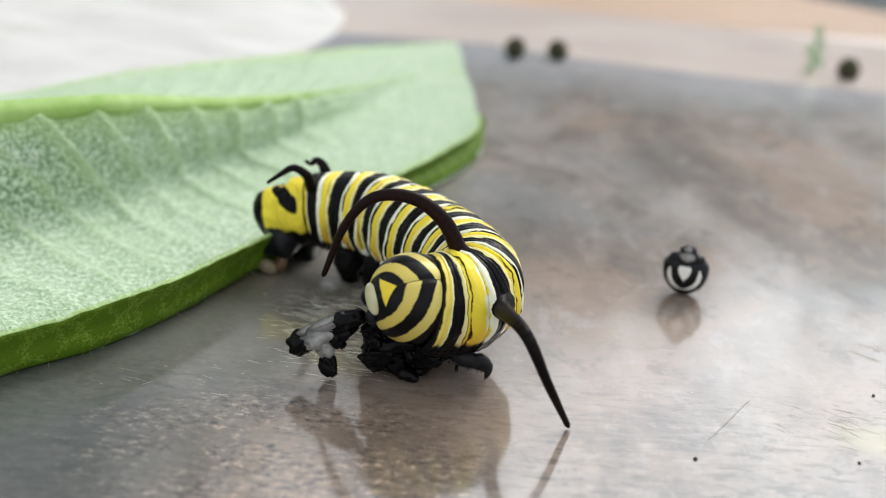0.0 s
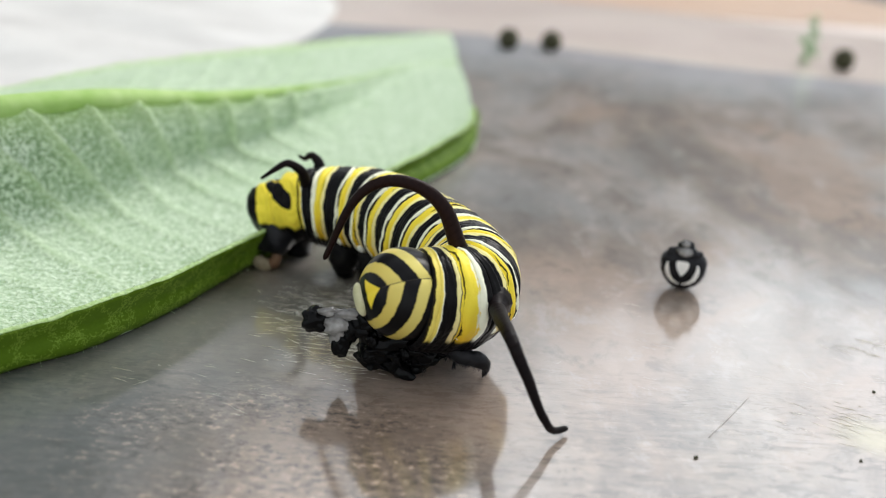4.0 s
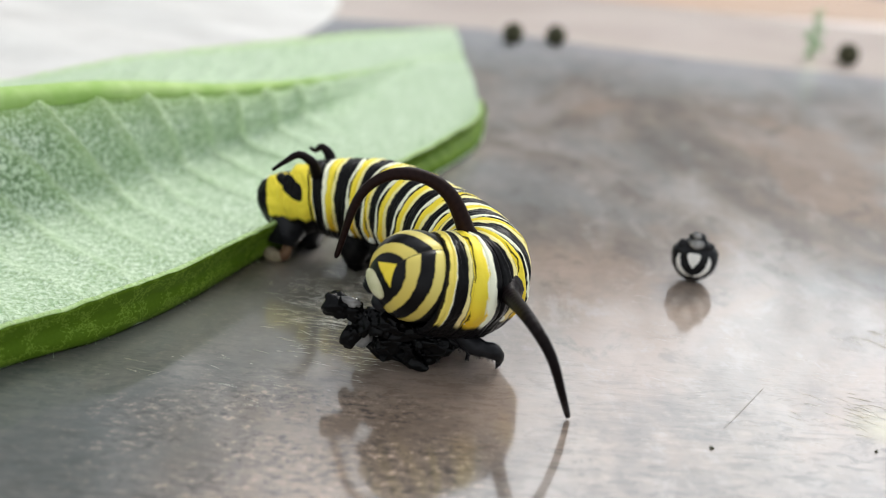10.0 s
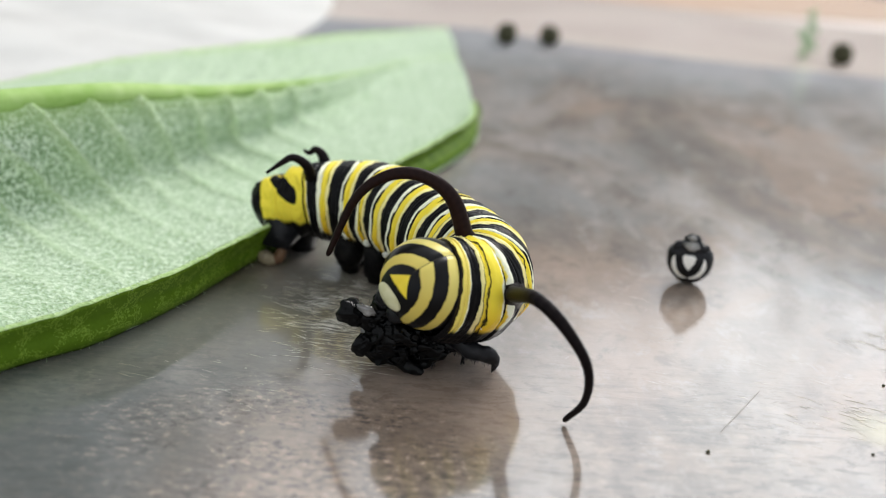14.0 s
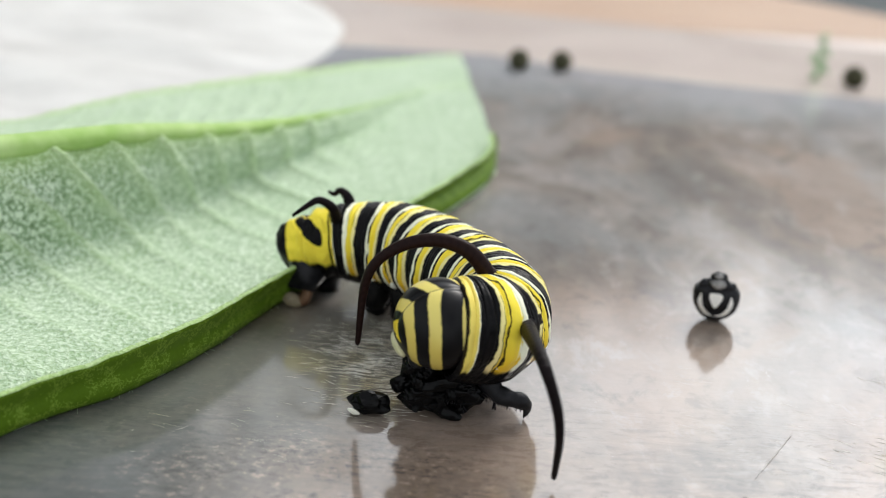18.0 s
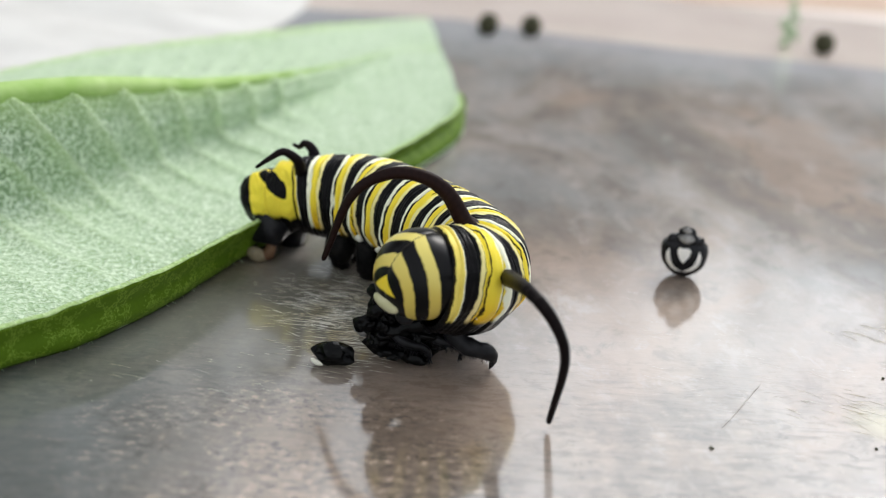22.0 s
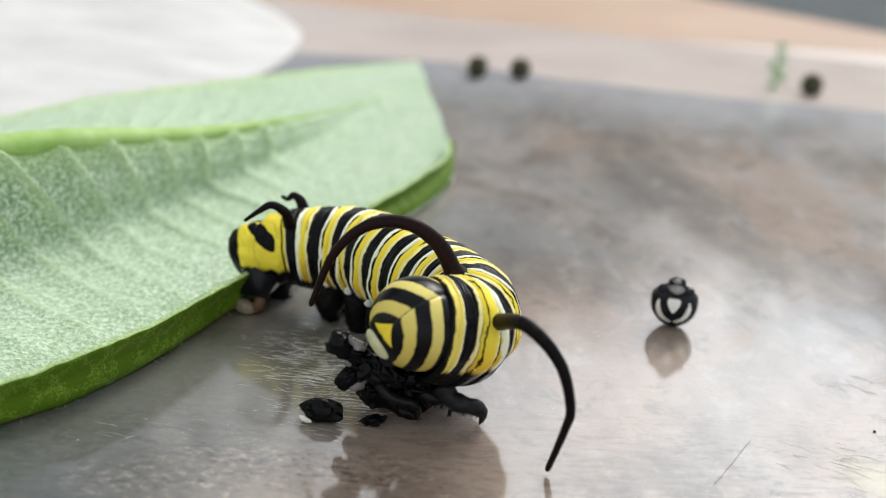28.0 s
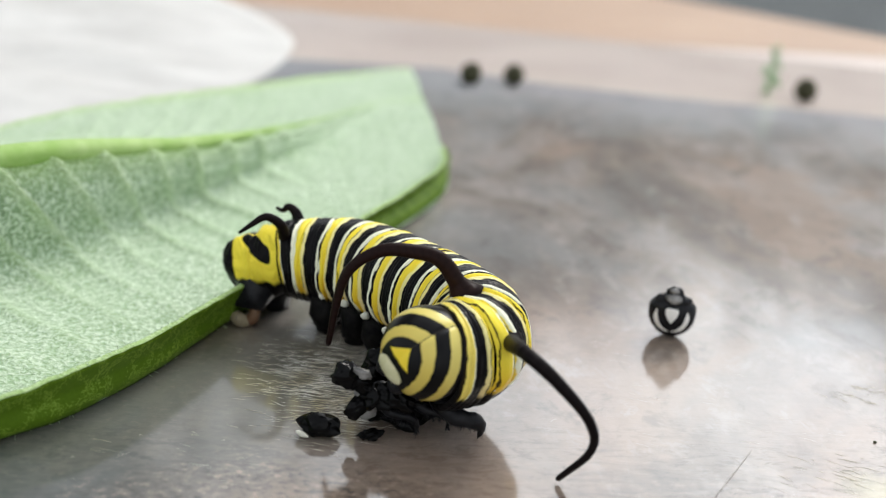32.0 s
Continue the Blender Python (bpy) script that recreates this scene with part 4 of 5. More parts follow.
def husk_parts():
    """Folded, overlapping sheets of skin heaped on one another."""
    rnd = random.Random(8)
    spec = [(-0.6, 0.1, 0.75, 0.85, (1.1, 0.8, 0.85)), (0.3, 0.1, 0.8, 0.85, (1.3, 0.8, 0.85)), (1.15, 0.15, 0.9, 0.62, (1.2, 0.8, 0.95)),
            (-1.05, -0.1, 1.2, 0.55, (0.8, 0.8, 1.1)), (-0.2, -0.5, 0.45, 0.6, (1.6, 0.7, 0.6)), (0.6, -0.4, 0.42, 0.55, (1.5, 0.8, 0.6)),
            (-0.95, -0.55, 0.6, 0.5, (1.4, 0.7, 0.8)), (-0.5, -0.7, 1.1, 0.6, (1.5, 0.6, 0.8)), (0.5, -0.7, 1.1, 0.6, (1.5, 0.6, 0.7)),
            (0.0, -0.8, 1.5, 0.6, (1.7, 0.6, 0.6)), (-0.4, -0.4, 1.85, 0.7, (1.6, 0.8, 0.7)), (0.7, -0.3, 1.75, 0.65, (1.5, 0.8, 0.7)), (-0.3, 0.1, 1.75, 0.85, (1.2, 0.8, 0.9)), (0.9, 0.1, 1.6, 0.8, (1.2, 0.8, 0.9)), (-0.8, -0.2, 2.1, 0.6, (1.1, 0.8, 1.0)), (0.2, -0.2, 2.2, 0.6, (1.3, 0.8, 0.8))]
    for k, (x, y, z, r, st) in enumerate(spec):
        bm = lump(r, 40 + k, 0.4, st, 4, 1.0, 0.0)
        for v in bm.verts:
            # sharp folds that run slantwise
            q = v.co * 2.3 + Vector((k * 3.1, 0, k))
            v.co *= 1 - 0.42 * abs(noise.noise(Vector((q.x + 0.6 * q.z, q.y * 0.6, q.z - 0.4 * q.x)) * 0.85)) + 0.02 * noise.noise(v.co * 6)
        ob = part("fold", bm, HUSK, husk)
        ob.location = Vector((x, y, z)) * MM
        ob.rotation_euler = (rnd.uniform(-0.4, 0.4), rnd.uniform(-0.4, 0.4), rnd.uniform(-0.6, 0.6))
    for k in range(14):
        x, z = rnd.uniform(-1.15, 1.3), rnd.uniform(0.3, 2.2)
        ob = part("shred", lump(rnd.uniform(0.18, 0.36), 140 + k, 0.5, (1.5, 0.7, 0.9), 4, 1.0, 0.9), HUSK, husk)
        ob.location = Vector((x, -0.35 - 0.5 * z * (1 - abs(x) / 3) * (1.6 - 0.5 * z) - rnd.uniform(0, 0.25), z)) * MM
        ob.rotation_euler = [rnd.uniform(0, 3) for _ in range(3)]


husk_parts()

flap = tagged(new("skin_flap"), "grey and black torn flap of shed skin at the mouth", "skin flap")


def flap_parts():
    """Black knobs that stay at the jaws, and pale strips that are drawn in early."""
    out = []
    for k, (x, y, z, r, st, matl, name) in enumerate((
            (0.0, 0, 0.05, 0.42, (2.1, 0.6, 0.6), HUSK_PALE, "pale_strip"), (-1.0, 0.05, -0.3, 0.47, (1.15, 0.85, 0.95), HUSK, "torn_piece"),
            (0.15, 0.05, -0.55, 0.42, (0.9, 0.8, 1.2), HUSK, "torn_piece"), (-0.1, -0.02, -1.15, 0.36, (0.9, 0.8, 1.3), HUSK, "dangling_piece"),
            (-0.4, -0.08, -0.3, 0.5, (1.3, 0.6, 0.8), HUSK_PALE, "pale_strip"), (0.85, 0, -0.1, 0.5, (1.3, 0.9, 0.9), HUSK, "torn_piece"),
            # the small grey lump is added as a glint on the black skin
            (-0.6, -0.02, 0.1, 0.24, (1.4, 0.7, 0.7), HUSK_PALE, "torn_piece"), (-0.3, 0.0, -0.75, 0.4, (0.9, 0.7, 1.1), HUSK_PALE, "pale_strip"), (0.45, 0.15, -0.35, 0.5, (1.2, 0.8, 0.9), HUSK, "torn_piece"), (-0.45, 0.16, -0.3, 0.45, (1.1, 0.7, 0.9), HUSK, "torn_piece"))):
        ob = part(name, lump(r, 60 + k, 0.4, st, 4, 1.2, 0.5), matl, flap)
        ob.location = Vector((x, y, z)) * MM
        if name != "torn_piece":
            out.append((ob, Vector((x, y, z))))
    return out


loose_bits = flap_parts()
scrap = tagged(new("skin_scrap"), "small dark scrap of shed skin with a pale rim", "skin scrap")
part("flake", lump(0.65, 71, 0.4, (1.1, 0.75, 0.62), 3, 1.0, 0.4), HUSK, scrap, smooth=False)
rim_bit = part("rim", lump(0.13, 72, 0.3, (1.8, 0.5, 0.7), 3), SPOT, scrap, "pale torn rim")
rim_bit.location, rim_bit.rotation_euler = Vector((-0.48, -0.42, -0.14)) * MM, (0, radians(30), 0)
crumb = tagged(new("skin_crumb"), "tiny black crumb of shed skin on the tray", "skin crumb")
part("flake", lump(0.33, 81, 0.6, (1.3, 0.7, 0.65), 3, 1.4, 0.6), HUSK, crumb, smooth=False)


# ---------------------------------------------------------------- small things
def pellet(x, y, r, seed):
    ob = thing("frass_pellet", x, y, r * 0.88, "dark ridged frass pellet on the tray", "frass pellet", "frass pellets on the tray")
    bm = lump(r, seed, 0.12, (1.0, 0.92, 1.0), 4, 2.2, 0.3)
    for v in bm.verts:
        a = math.atan2(v.co.y, v.co.x)
        k = 1 - 0.1 * abs(math.sin(3 * a + seed))
        v.co = Vector((v.co.x * k, v.co.y * k, v.co.z))
    part("pellet", bm, FRASS, ob)


for k, (x, y, r) in enumerate(((4.03, 36.6, 0.78), (7.1, 37.0, 0.75), (28.0, 37.0, 0.82))):
    pellet(x, y, r, k + 2)


def head_capsule():
    ob = thing("head_capsule", 10.55, -3.95, 0, "empty black shed head capsule with white chevrons", "head capsule")
    ob.rotation_euler = (0, 0, radians(-14))
    high = 1.1
    bm = bmesh.new()
    bmesh.ops.create_icosphere(bm, subdivisions=4, radius=1)
    for v in bm.verts:
        d = v.co
        flank = 1 - 0.34 * ease(d.z, 0.35, 0.95)
        v.co = Vector((d.x * (0.97 + 0.12 * max(0, d.z) * (1 - max(0, d.z))) * flank, d.y * 0.72, d.z * (0.9 if d.z > 0 else 1.08)))
        v.co *= 1 + 0.02 * noise.noise(d * 3)
    shell = part("shell", bm, SHELL, ob)
    shell.location = Vector((0, 0, high)) * MM

    def on_front(x, z, proud=0.05):
        return Vector((x, -0.72 * math.sqrt(max(0.04, 1 - x ** 2 - z ** 2)) - proud, z + high))

    def plate(rows):
        """A thin plate on the shell's front from rows of (x, z) points."""
        bm = bmesh.new()
        for proud in (0.05, -0.06):
            grid = [[bm.verts.new(on_front(x * 0.98, z * 1.1 + 0.04, proud)) for x, z in row] for row in rows]
            for a, b in zip(grid, grid[1:]):
                for k in range(len(a) - 1):
                    bm.faces.new((a[k], a[k + 1], b[k + 1], b[k]))
        return bm
    for sx in (-1, 1):
        rows = []
        for k, a in enumerate(np.linspace(0.05, 1.9, 16)):
            w = math.sin(math.pi * min(1, (k + 1.2) / 9) / 2) * (1 if k < 12 else (16 - k) / 4.5)
            mid = 0.63 + 0.02 * k / 15
            rows.append([(sx * (mid + 0.1 * w * e) * math.sin(a), -(mid + 0.1 * w * e) * math.cos(a)) for e in (-1, -0.5, 0, 0.5, 1)])
        part("chevron", plate(rows), CREAM, ob, "white chevron")
    rows = []
    for k, z in enumerate(np.linspace(-0.24, 0.33, 8)):
        half = 0.03 + 0.25 * math.sin(math.pi / 2 * min(1, (z + 0.24) / 0.48)) - (0.08 if k == 7 else 0)
        rows.append([(half * e, z) for e in (-1, -0.5, 0, 0.5, 1)])
    part("front_plate", plate(rows), CREAM, ob, "white front plate")
    for x, y, z, r, matl in ((0.02, -0.3, 1.78, 0.42, SHELL), (0.0, -0.46, 1.84, 0.3, HUSK_PALE), (0.02, -0.25, 2.06, 0.3, SHELL), (0.0, -0.4, 2.16, 0.17, HUSK_PALE), (-0.46, -0.25, 1.72, 0.26, SHELL),
                             (0.46, -0.25, 1.72, 0.26, SHELL)):
        knob = part("mouth_scale", lump(r, x + 3, 0.2, (1.15, 0.8, 0.75), 3, 1.3, 0.2), matl, ob, "crumpled dark mouth scale")
        knob.location = Vector((x, y, z)) * MM


head_capsule()


def sprig():
    ob = thing("plant_sprig", 25.5, 38.4, 0, "tiny pale green plant sprig standing on the tray edge", "sprig")
    rnd = random.Random(5)
    part("stem", tube(bmesh.new(), catmull([(0, 0, 0), (0.2, 0.1, 1.2), (0.5, 0.3, 2.4), (0.7, 0.5, 3.6)], 10), list(np.linspace(0.2, 0.07, 11)), 8), SHOOT, ob)
    for k in range(9):
        z = 0.3 + 0.36 * k
        bm = lump(0.5 - 0.03 * k, 90 + k, 0.35, (1.6, 0.3, 0.6), 2)
        lf = part("leaflet", bm, SHOOT, ob)
        lf.location = Vector((0.18 * z + rnd.uniform(-0.45, 0.45), 0.1 * z, z)) * MM
        lf.rotation_euler = (rnd.uniform(-0.5, 0.5), rnd.uniform(-0.9, 0.9), rnd.uniform(-1, 1))


sprig()


def paper():
    ob = thing("paper_sheet", 0, 0, 0, "creased white paper sheet behind the leaf", "paper")
    bm = bmesh.new()
    grid = []
    for i in range(61):
        row = []
        for j in range(41):
            v, u = j / 40, i / 60
            y = 12 + 70 * v
            x = -9.1 - 0.0155 * (y - 44) ** 2 - (0.2 * (y - 47) if y > 47 else 0)
            x -= 75 * u
            yy = y - 22 * u * (1 - v)
            flat = min(1, 0.1 + 4 * v)
            z = 0.12 + 1.6 * u * flat + 0.9 * flat * min(1, 6 * u) * noise.noise(Vector((x * 0.07, yy * 0.12, 3))) + 1.9 * flat * min(1, 8 * u) * abs(noise.noise(Vector((x * 0.1 + yy * 0.22, yy * 0.05, 9))))
            row.append(bm.verts.new((x, yy, max(z, 0.1))))
        grid.append(row)
    for a, b in zip(grid, grid[1:]):
        for j in range(40):
            bm.faces.new((a[j], b[j], b[j + 1], a[j + 1]))
    sheet_ob = part("sheet", bm, PAPER, ob)
    sheet_ob.modifiers.new("thickness", "SOLIDIFY").thickness = 0.15 * MM


paper()


def specks():
    """Dust on the plastic."""
    for k, (x, y, r) in enumerate(((9.1, -17.6, 0.075), (14.6, -17.1, 0.06), (16.4, -12.2, 0.06))):
        ob = part("dust_speck", lump(r, 100 + k, 0.3, (1, 1, 0.7), 2), FRASS)
        ob.location = Vector((x, y, r * 0.5)) * MM
        tagged(ob, "tiny dark speck of dust on the plastic", "dust speck", "dust specks")
    # a fallen hair
    hair = part("hair", tube(bmesh.new(), catmull([(9.74, -16.26, 0.03), (10.4, -15.25, 0.035), (11.67, -13.23, 0.03)], 10), [0.008] * 11, 5), HAIR)
    tagged(hair, "thin grey hair lying on the plastic", "hair")


specks()


# ---------------------------------------------------------------- far woods, unseen, added to be mirrored in the plastic
def woods():
    rnd = random.Random(12)
    verts, faces = [], []
    for _ in range(20000):
        az = radians(rnd.uniform(-65, 65))
        d = rnd.uniform(11, 15)
        a = math.degrees(az)
        open_side = ease(a, -4, 6)
        top = 47 - 24.3 * ease(a, -17, 4) - 3.2 * ease(a, 8, 16)
        top += (1 - 0.6 * open_side) * (3.5 * noise.noise(Vector((a * 0.12, 0, 0))) + 2.0 * noise.noise(Vector((a * 0.4, 5, 0))))
        top += rnd.gauss(0, 5.5 - 3.2 * open_side)
        low = 10.8 - 1.5 * open_side + 1.2 * noise.noise(Vector((a * 0.25, 9, 0)))
        el = radians(low + (top - low) * rnd.random() ** 0.75)
        # thinned on the left to let more sky into the reflection
        thin = 0.65 * ease(a, -22, -8) * (1 - ease(a, -3, 3)) * ease(math.degrees(el), 21, 24)
        if rnd.random() < thin:
            continue
        c = Vector((d * math.sin(az), d * math.cos(az), d * math.tan(el)))
        r = rnd.uniform(0.08, 0.26)
        u = Vector((rnd.gauss(0, 1), rnd.gauss(0, 1), rnd.gauss(0, 1))).normalized()
        w = u.orthogonal().normalized()
        n = len(verts)
        verts += [c + u * r, c + w * r * 0.7, c - u * r, c - w * r * 0.7, c + u.cross(w) * r * 0.5]
        faces += [(n, n + 1, n + 4), (n + 1, n + 2, n + 4), (n + 2, n + 3, n + 4), (n + 3, n, n + 4), (n, n + 3, n + 2, n + 1)]
    me = bpy.data.meshes.new("woods")
    me.from_pydata([tuple(v) for v in verts], [], faces)
    me.materials.append(WOODS)
    tagged(new("backdrop_woods", me), "unseen distant trees added to be mirrored in the plastic", "trees", kind="stuff")


woods()


# ---------------------------------------------------------------- movement
MOMENTS = []


def moment(t, shift, crest, near, far):
    """At t seconds: the front body's shift in millimetres, the head's middle and its turn in degrees, and the two long tentacles' lines."""
    MOMENTS.append((t, Vector(shift), crest, near, far))


def bent_line(shift, crest):
    """The body's axis when its front is shifted and its end lies in the head's middle."""
    pts = [Vector(p) for p in AXIS]
    pull = Vector(crest[:3]) - pts[-1] - shift
    for k, (w, own) in enumerate(((0.12, 0), (0.35, 0), (0.7, 0.05), (1, 0.15), (1, 0.3), (1, 0.62), (1, 1)), 3):
        pts[k] += shift * w + pull * own
    # the neck enters the head from behind
    behind = pts[-1] - pose(0, 0, 0, *crest[3:]).to_3x3() @ Vector((0, 0.95, 0.1))
    pts[-2] = ((pts[-3] + pts[-1]) / 2).lerp(behind, 0.25) + Vector((0.08, -0.14, 0))
    return catmull(pts, 400)


def line_poses(points):
    pts = [Vector(p) for p in catmull(points, PIECES)]
    out = []
    for a, b in zip(pts, pts[1:]):
        m = (b - a).normalized().to_track_quat("Y", "Z").to_matrix().to_4x4()
        m.translation = a
        out.append(scaled(m))
    return out


def motions():
    moment(0, (0.19, 0.00, -0.04), (-0.60, -13.65, 3.26, 30, -42, 113), [(2.47, -13.82, 3.21), (3.23, -16.78, 3.73), (4.10, -17.06, 2.10), (4.99, -16.21, 0.12)], [(0.98, -12.32, 4.50), (0.30, -12.32, 5.73), (-0.83, -12.32, 6.48), (-2.20, -12.32, 6.38), (-3.15, -12.32, 5.26), (-3.85, -12.32, 3.30)])
    moment(1, (0.20, 0.00, -0.03), (-0.66, -13.65, 3.43, 36, -40, 107), [(2.48, -13.80, 3.23), (3.13, -16.24, 4.20), (4.18, -16.93, 3.50), (5.06, -17.10, 2.00), (5.27, -16.79, 1.01), (5.05, -16.19, 0.15)], [(0.98, -12.30, 4.52), (0.86, -12.30, 6.23), (0.19, -12.30, 7.43), (-0.71, -12.30, 7.73), (-1.76, -12.30, 7.18), (-3.30, -12.30, 6.23)])
    moment(2, (0.21, 0.00, 0.04), (-0.53, -13.65, 3.70, 10, -33, 113), [(2.48, -13.69, 3.32), (3.24, -16.67, 3.84), (4.11, -16.96, 2.21), (5.01, -16.11, 0.12)], [(0.99, -12.19, 4.71), (0.39, -12.19, 6.15), (-0.54, -12.19, 6.92), (-1.62, -12.19, 7.05), (-2.76, -12.19, 6.02), (-3.69, -12.19, 4.14)])
    moment(3, (0.07, 0.00, -0.16), (-0.98, -13.65, 3.00, 22, -52, 112), [(2.32, -14.00, 2.88), (2.71, -16.63, 3.35), (3.42, -17.35, 2.35), (4.08, -17.54, 1.06), (4.46, -17.25, 0.12), (4.94, -16.66, 0.30)], [(0.93, -12.50, 4.36), (0.24, -12.50, 5.90), (-0.78, -12.50, 6.65), (-1.94, -12.50, 6.67), (-2.98, -12.50, 5.86), (-3.90, -12.50, 3.67)])
    moment(3.5, (0.23, 0.00, -0.09), (-0.76, -13.65, 3.30, 14, -48, 117), [(2.44, -13.89, 3.09), (2.88, -16.60, 3.40), (3.49, -17.33, 2.40), (4.14, -17.53, 1.12), (4.49, -17.24, 0.45), (5.01, -16.65, 0.25)], [(1.10, -12.39, 4.46), (0.41, -12.39, 6.09), (-0.61, -12.39, 6.85), (-1.77, -12.39, 6.86), (-2.80, -12.39, 5.96), (-3.68, -12.39, 3.78)])
    moment(5.5, (-0.01, 0.00, -0.05), (-1.01, -13.65, 3.38, 30, -45, 104), [(2.16, -13.82, 3.24), (2.52, -16.62, 3.34), (3.00, -17.26, 2.28), (3.75, -17.09, 0.68), (4.49, -16.39, 0.12)], [(0.90, -12.32, 4.42), (0.30, -12.32, 6.03), (-0.62, -12.32, 6.79), (-1.76, -12.32, 6.91), (-2.73, -12.32, 6.10), (-3.65, -12.32, 4.04)])
    moment(6, (0.02, 0.00, -0.03), (-0.96, -13.65, 3.50, 25, -39, 103), [(2.18, -13.79, 3.28), (2.51, -16.51, 3.36), (2.95, -17.14, 2.28), (3.74, -16.97, 0.68), (4.61, -16.26, 0.12)], [(0.92, -12.29, 4.46), (0.32, -12.29, 6.11), (-0.60, -12.29, 6.88), (-1.77, -12.29, 7.00), (-2.71, -12.29, 6.21), (-3.63, -12.29, 4.14)])
    moment(7, (0.08, 0.00, 0.01), (-0.96, -13.65, 3.54, 22, -39, 108), [(2.25, -13.74, 3.19), (2.75, -16.44, 3.37), (3.39, -17.07, 2.10), (4.08, -16.89, 0.69), (4.58, -16.18, 0.12)], [(0.97, -12.24, 4.69), (0.28, -12.24, 6.13), (-0.74, -12.24, 6.88), (-1.90, -12.24, 6.80), (-2.94, -12.24, 5.90), (-3.77, -12.24, 3.82)])
    moment(8, (0.18, 0.00, 0.06), (-0.73, -13.65, 3.72, 13, -29, 119), [(2.38, -13.67, 3.35), (2.74, -16.40, 3.82), (3.44, -17.03, 2.77), (4.05, -16.86, 1.28), (4.55, -16.15, 0.12)], [(1.02, -12.17, 4.74), (0.42, -12.17, 6.17), (-0.70, -12.17, 7.02), (-2.05, -12.17, 6.82), (-2.98, -12.17, 5.71), (-3.61, -12.17, 3.97)])
    moment(9, (0.04, 0.00, -0.01), (-0.99, -13.65, 3.56, 29, -40, 105), [(2.25, -13.76, 3.22), (2.79, -16.53, 3.84), (3.56, -17.17, 3.01), (4.26, -17.01, 1.54), (4.54, -16.30, 0.12)], [(0.88, -12.26, 4.61), (0.19, -12.26, 6.14), (-0.83, -12.26, 6.89), (-2.19, -12.26, 6.89), (-3.12, -12.26, 5.89), (-3.84, -12.26, 4.04)])
    moment(10, (0.07, 0.00, 0.01), (-0.92, -13.65, 3.63, 20, -34, 124), [(2.33, -13.74, 3.26), (2.97, -16.56, 3.60), (3.65, -17.20, 2.76), (4.17, -17.04, 1.28), (4.51, -16.34, 0.12)], [(0.87, -12.24, 4.63), (0.19, -12.24, 6.05), (-0.73, -12.24, 6.71), (-1.99, -12.24, 6.72), (-3.02, -12.24, 5.82), (-3.73, -12.24, 3.54)])
    moment(11, (0.03, 0.00, 0.00), (-1.06, -13.65, 3.40, 20, -35, 119), [(2.29, -13.75, 3.24), (2.83, -16.57, 3.79), (3.51, -17.21, 2.96), (4.00, -17.05, 1.68), (4.43, -16.35, 0.12)], [(0.83, -12.25, 4.61), (0.26, -12.25, 5.84), (-0.76, -12.25, 6.50), (-2.02, -12.25, 6.51), (-3.16, -12.25, 5.60), (-3.83, -12.25, 3.09)])
    moment(12, (0.01, 0.00, 0.06), (-0.93, -13.65, 3.56, 13, -36, 127), [(2.25, -13.66, 3.40), (2.76, -16.53, 3.96), (3.52, -17.19, 3.24), (4.14, -17.03, 1.57), (4.46, -16.33, 0.12)], [(0.81, -12.16, 4.66), (0.33, -12.16, 5.89), (-0.78, -12.16, 6.54), (-2.03, -12.16, 6.45), (-3.05, -12.16, 5.34), (-3.73, -12.16, 3.16)])
    moment(13, (0.28, 0.00, 0.03), (-0.63, -13.65, 3.44, 10, -33, 120), [(2.57, -13.70, 3.37), (3.08, -16.45, 3.87), (3.83, -17.08, 3.24), (4.46, -16.91, 1.56), (4.47, -16.20, 0.12)], [(1.03, -12.20, 4.63), (0.36, -12.20, 5.84), (-0.75, -12.20, 6.49), (-1.91, -12.20, 6.51), (-2.84, -12.20, 5.51), (-3.70, -12.20, 3.05)])
    moment(14, (0.23, 0.00, 0.04), (-0.36, -13.65, 3.52, 15, -32, 133), [(2.57, -13.69, 3.39), (3.21, -16.33, 4.46), (4.12, -17.06, 3.88), (4.95, -17.24, 2.63), (5.04, -16.95, 1.24), (4.51, -16.36, 0.12)], [(0.94, -12.19, 4.64), (0.35, -12.19, 6.17), (-0.66, -12.19, 6.88), (-1.82, -12.19, 6.84), (-2.94, -12.19, 5.94), (-3.85, -12.19, 3.73)])
    moment(14.5, (0.08, 0.00, -0.04), (-1.02, -13.65, 3.31, 21, -36, 114), [(2.33, -13.81, 3.23), (2.90, -16.84, 3.89), (3.66, -17.52, 2.99), (4.27, -17.38, 1.54), (4.56, -16.69, 0.12)], [(0.89, -12.31, 4.49), (0.30, -12.31, 5.91), (-0.71, -12.31, 6.66), (-1.87, -12.31, 6.68), (-2.95, -12.31, 5.78), (-3.79, -12.31, 3.61)])
    moment(16.5, (0.26, 0.00, -0.14), (-0.81, -13.65, 3.00, 34, -58, 102), [(2.52, -13.96, 3.06), (3.01, -16.65, 3.69), (4.13, -17.40, 2.75), (5.17, -17.76, 1.81), (5.37, -17.76, 0.79), (4.99, -17.44, 0.36), (4.29, -16.95, 0.40)], [(1.10, -12.46, 4.30), (0.80, -12.46, 5.95), (0.13, -12.46, 7.34), (-0.74, -12.46, 7.78), (-1.67, -12.46, 7.42), (-2.96, -12.46, 6.12)])
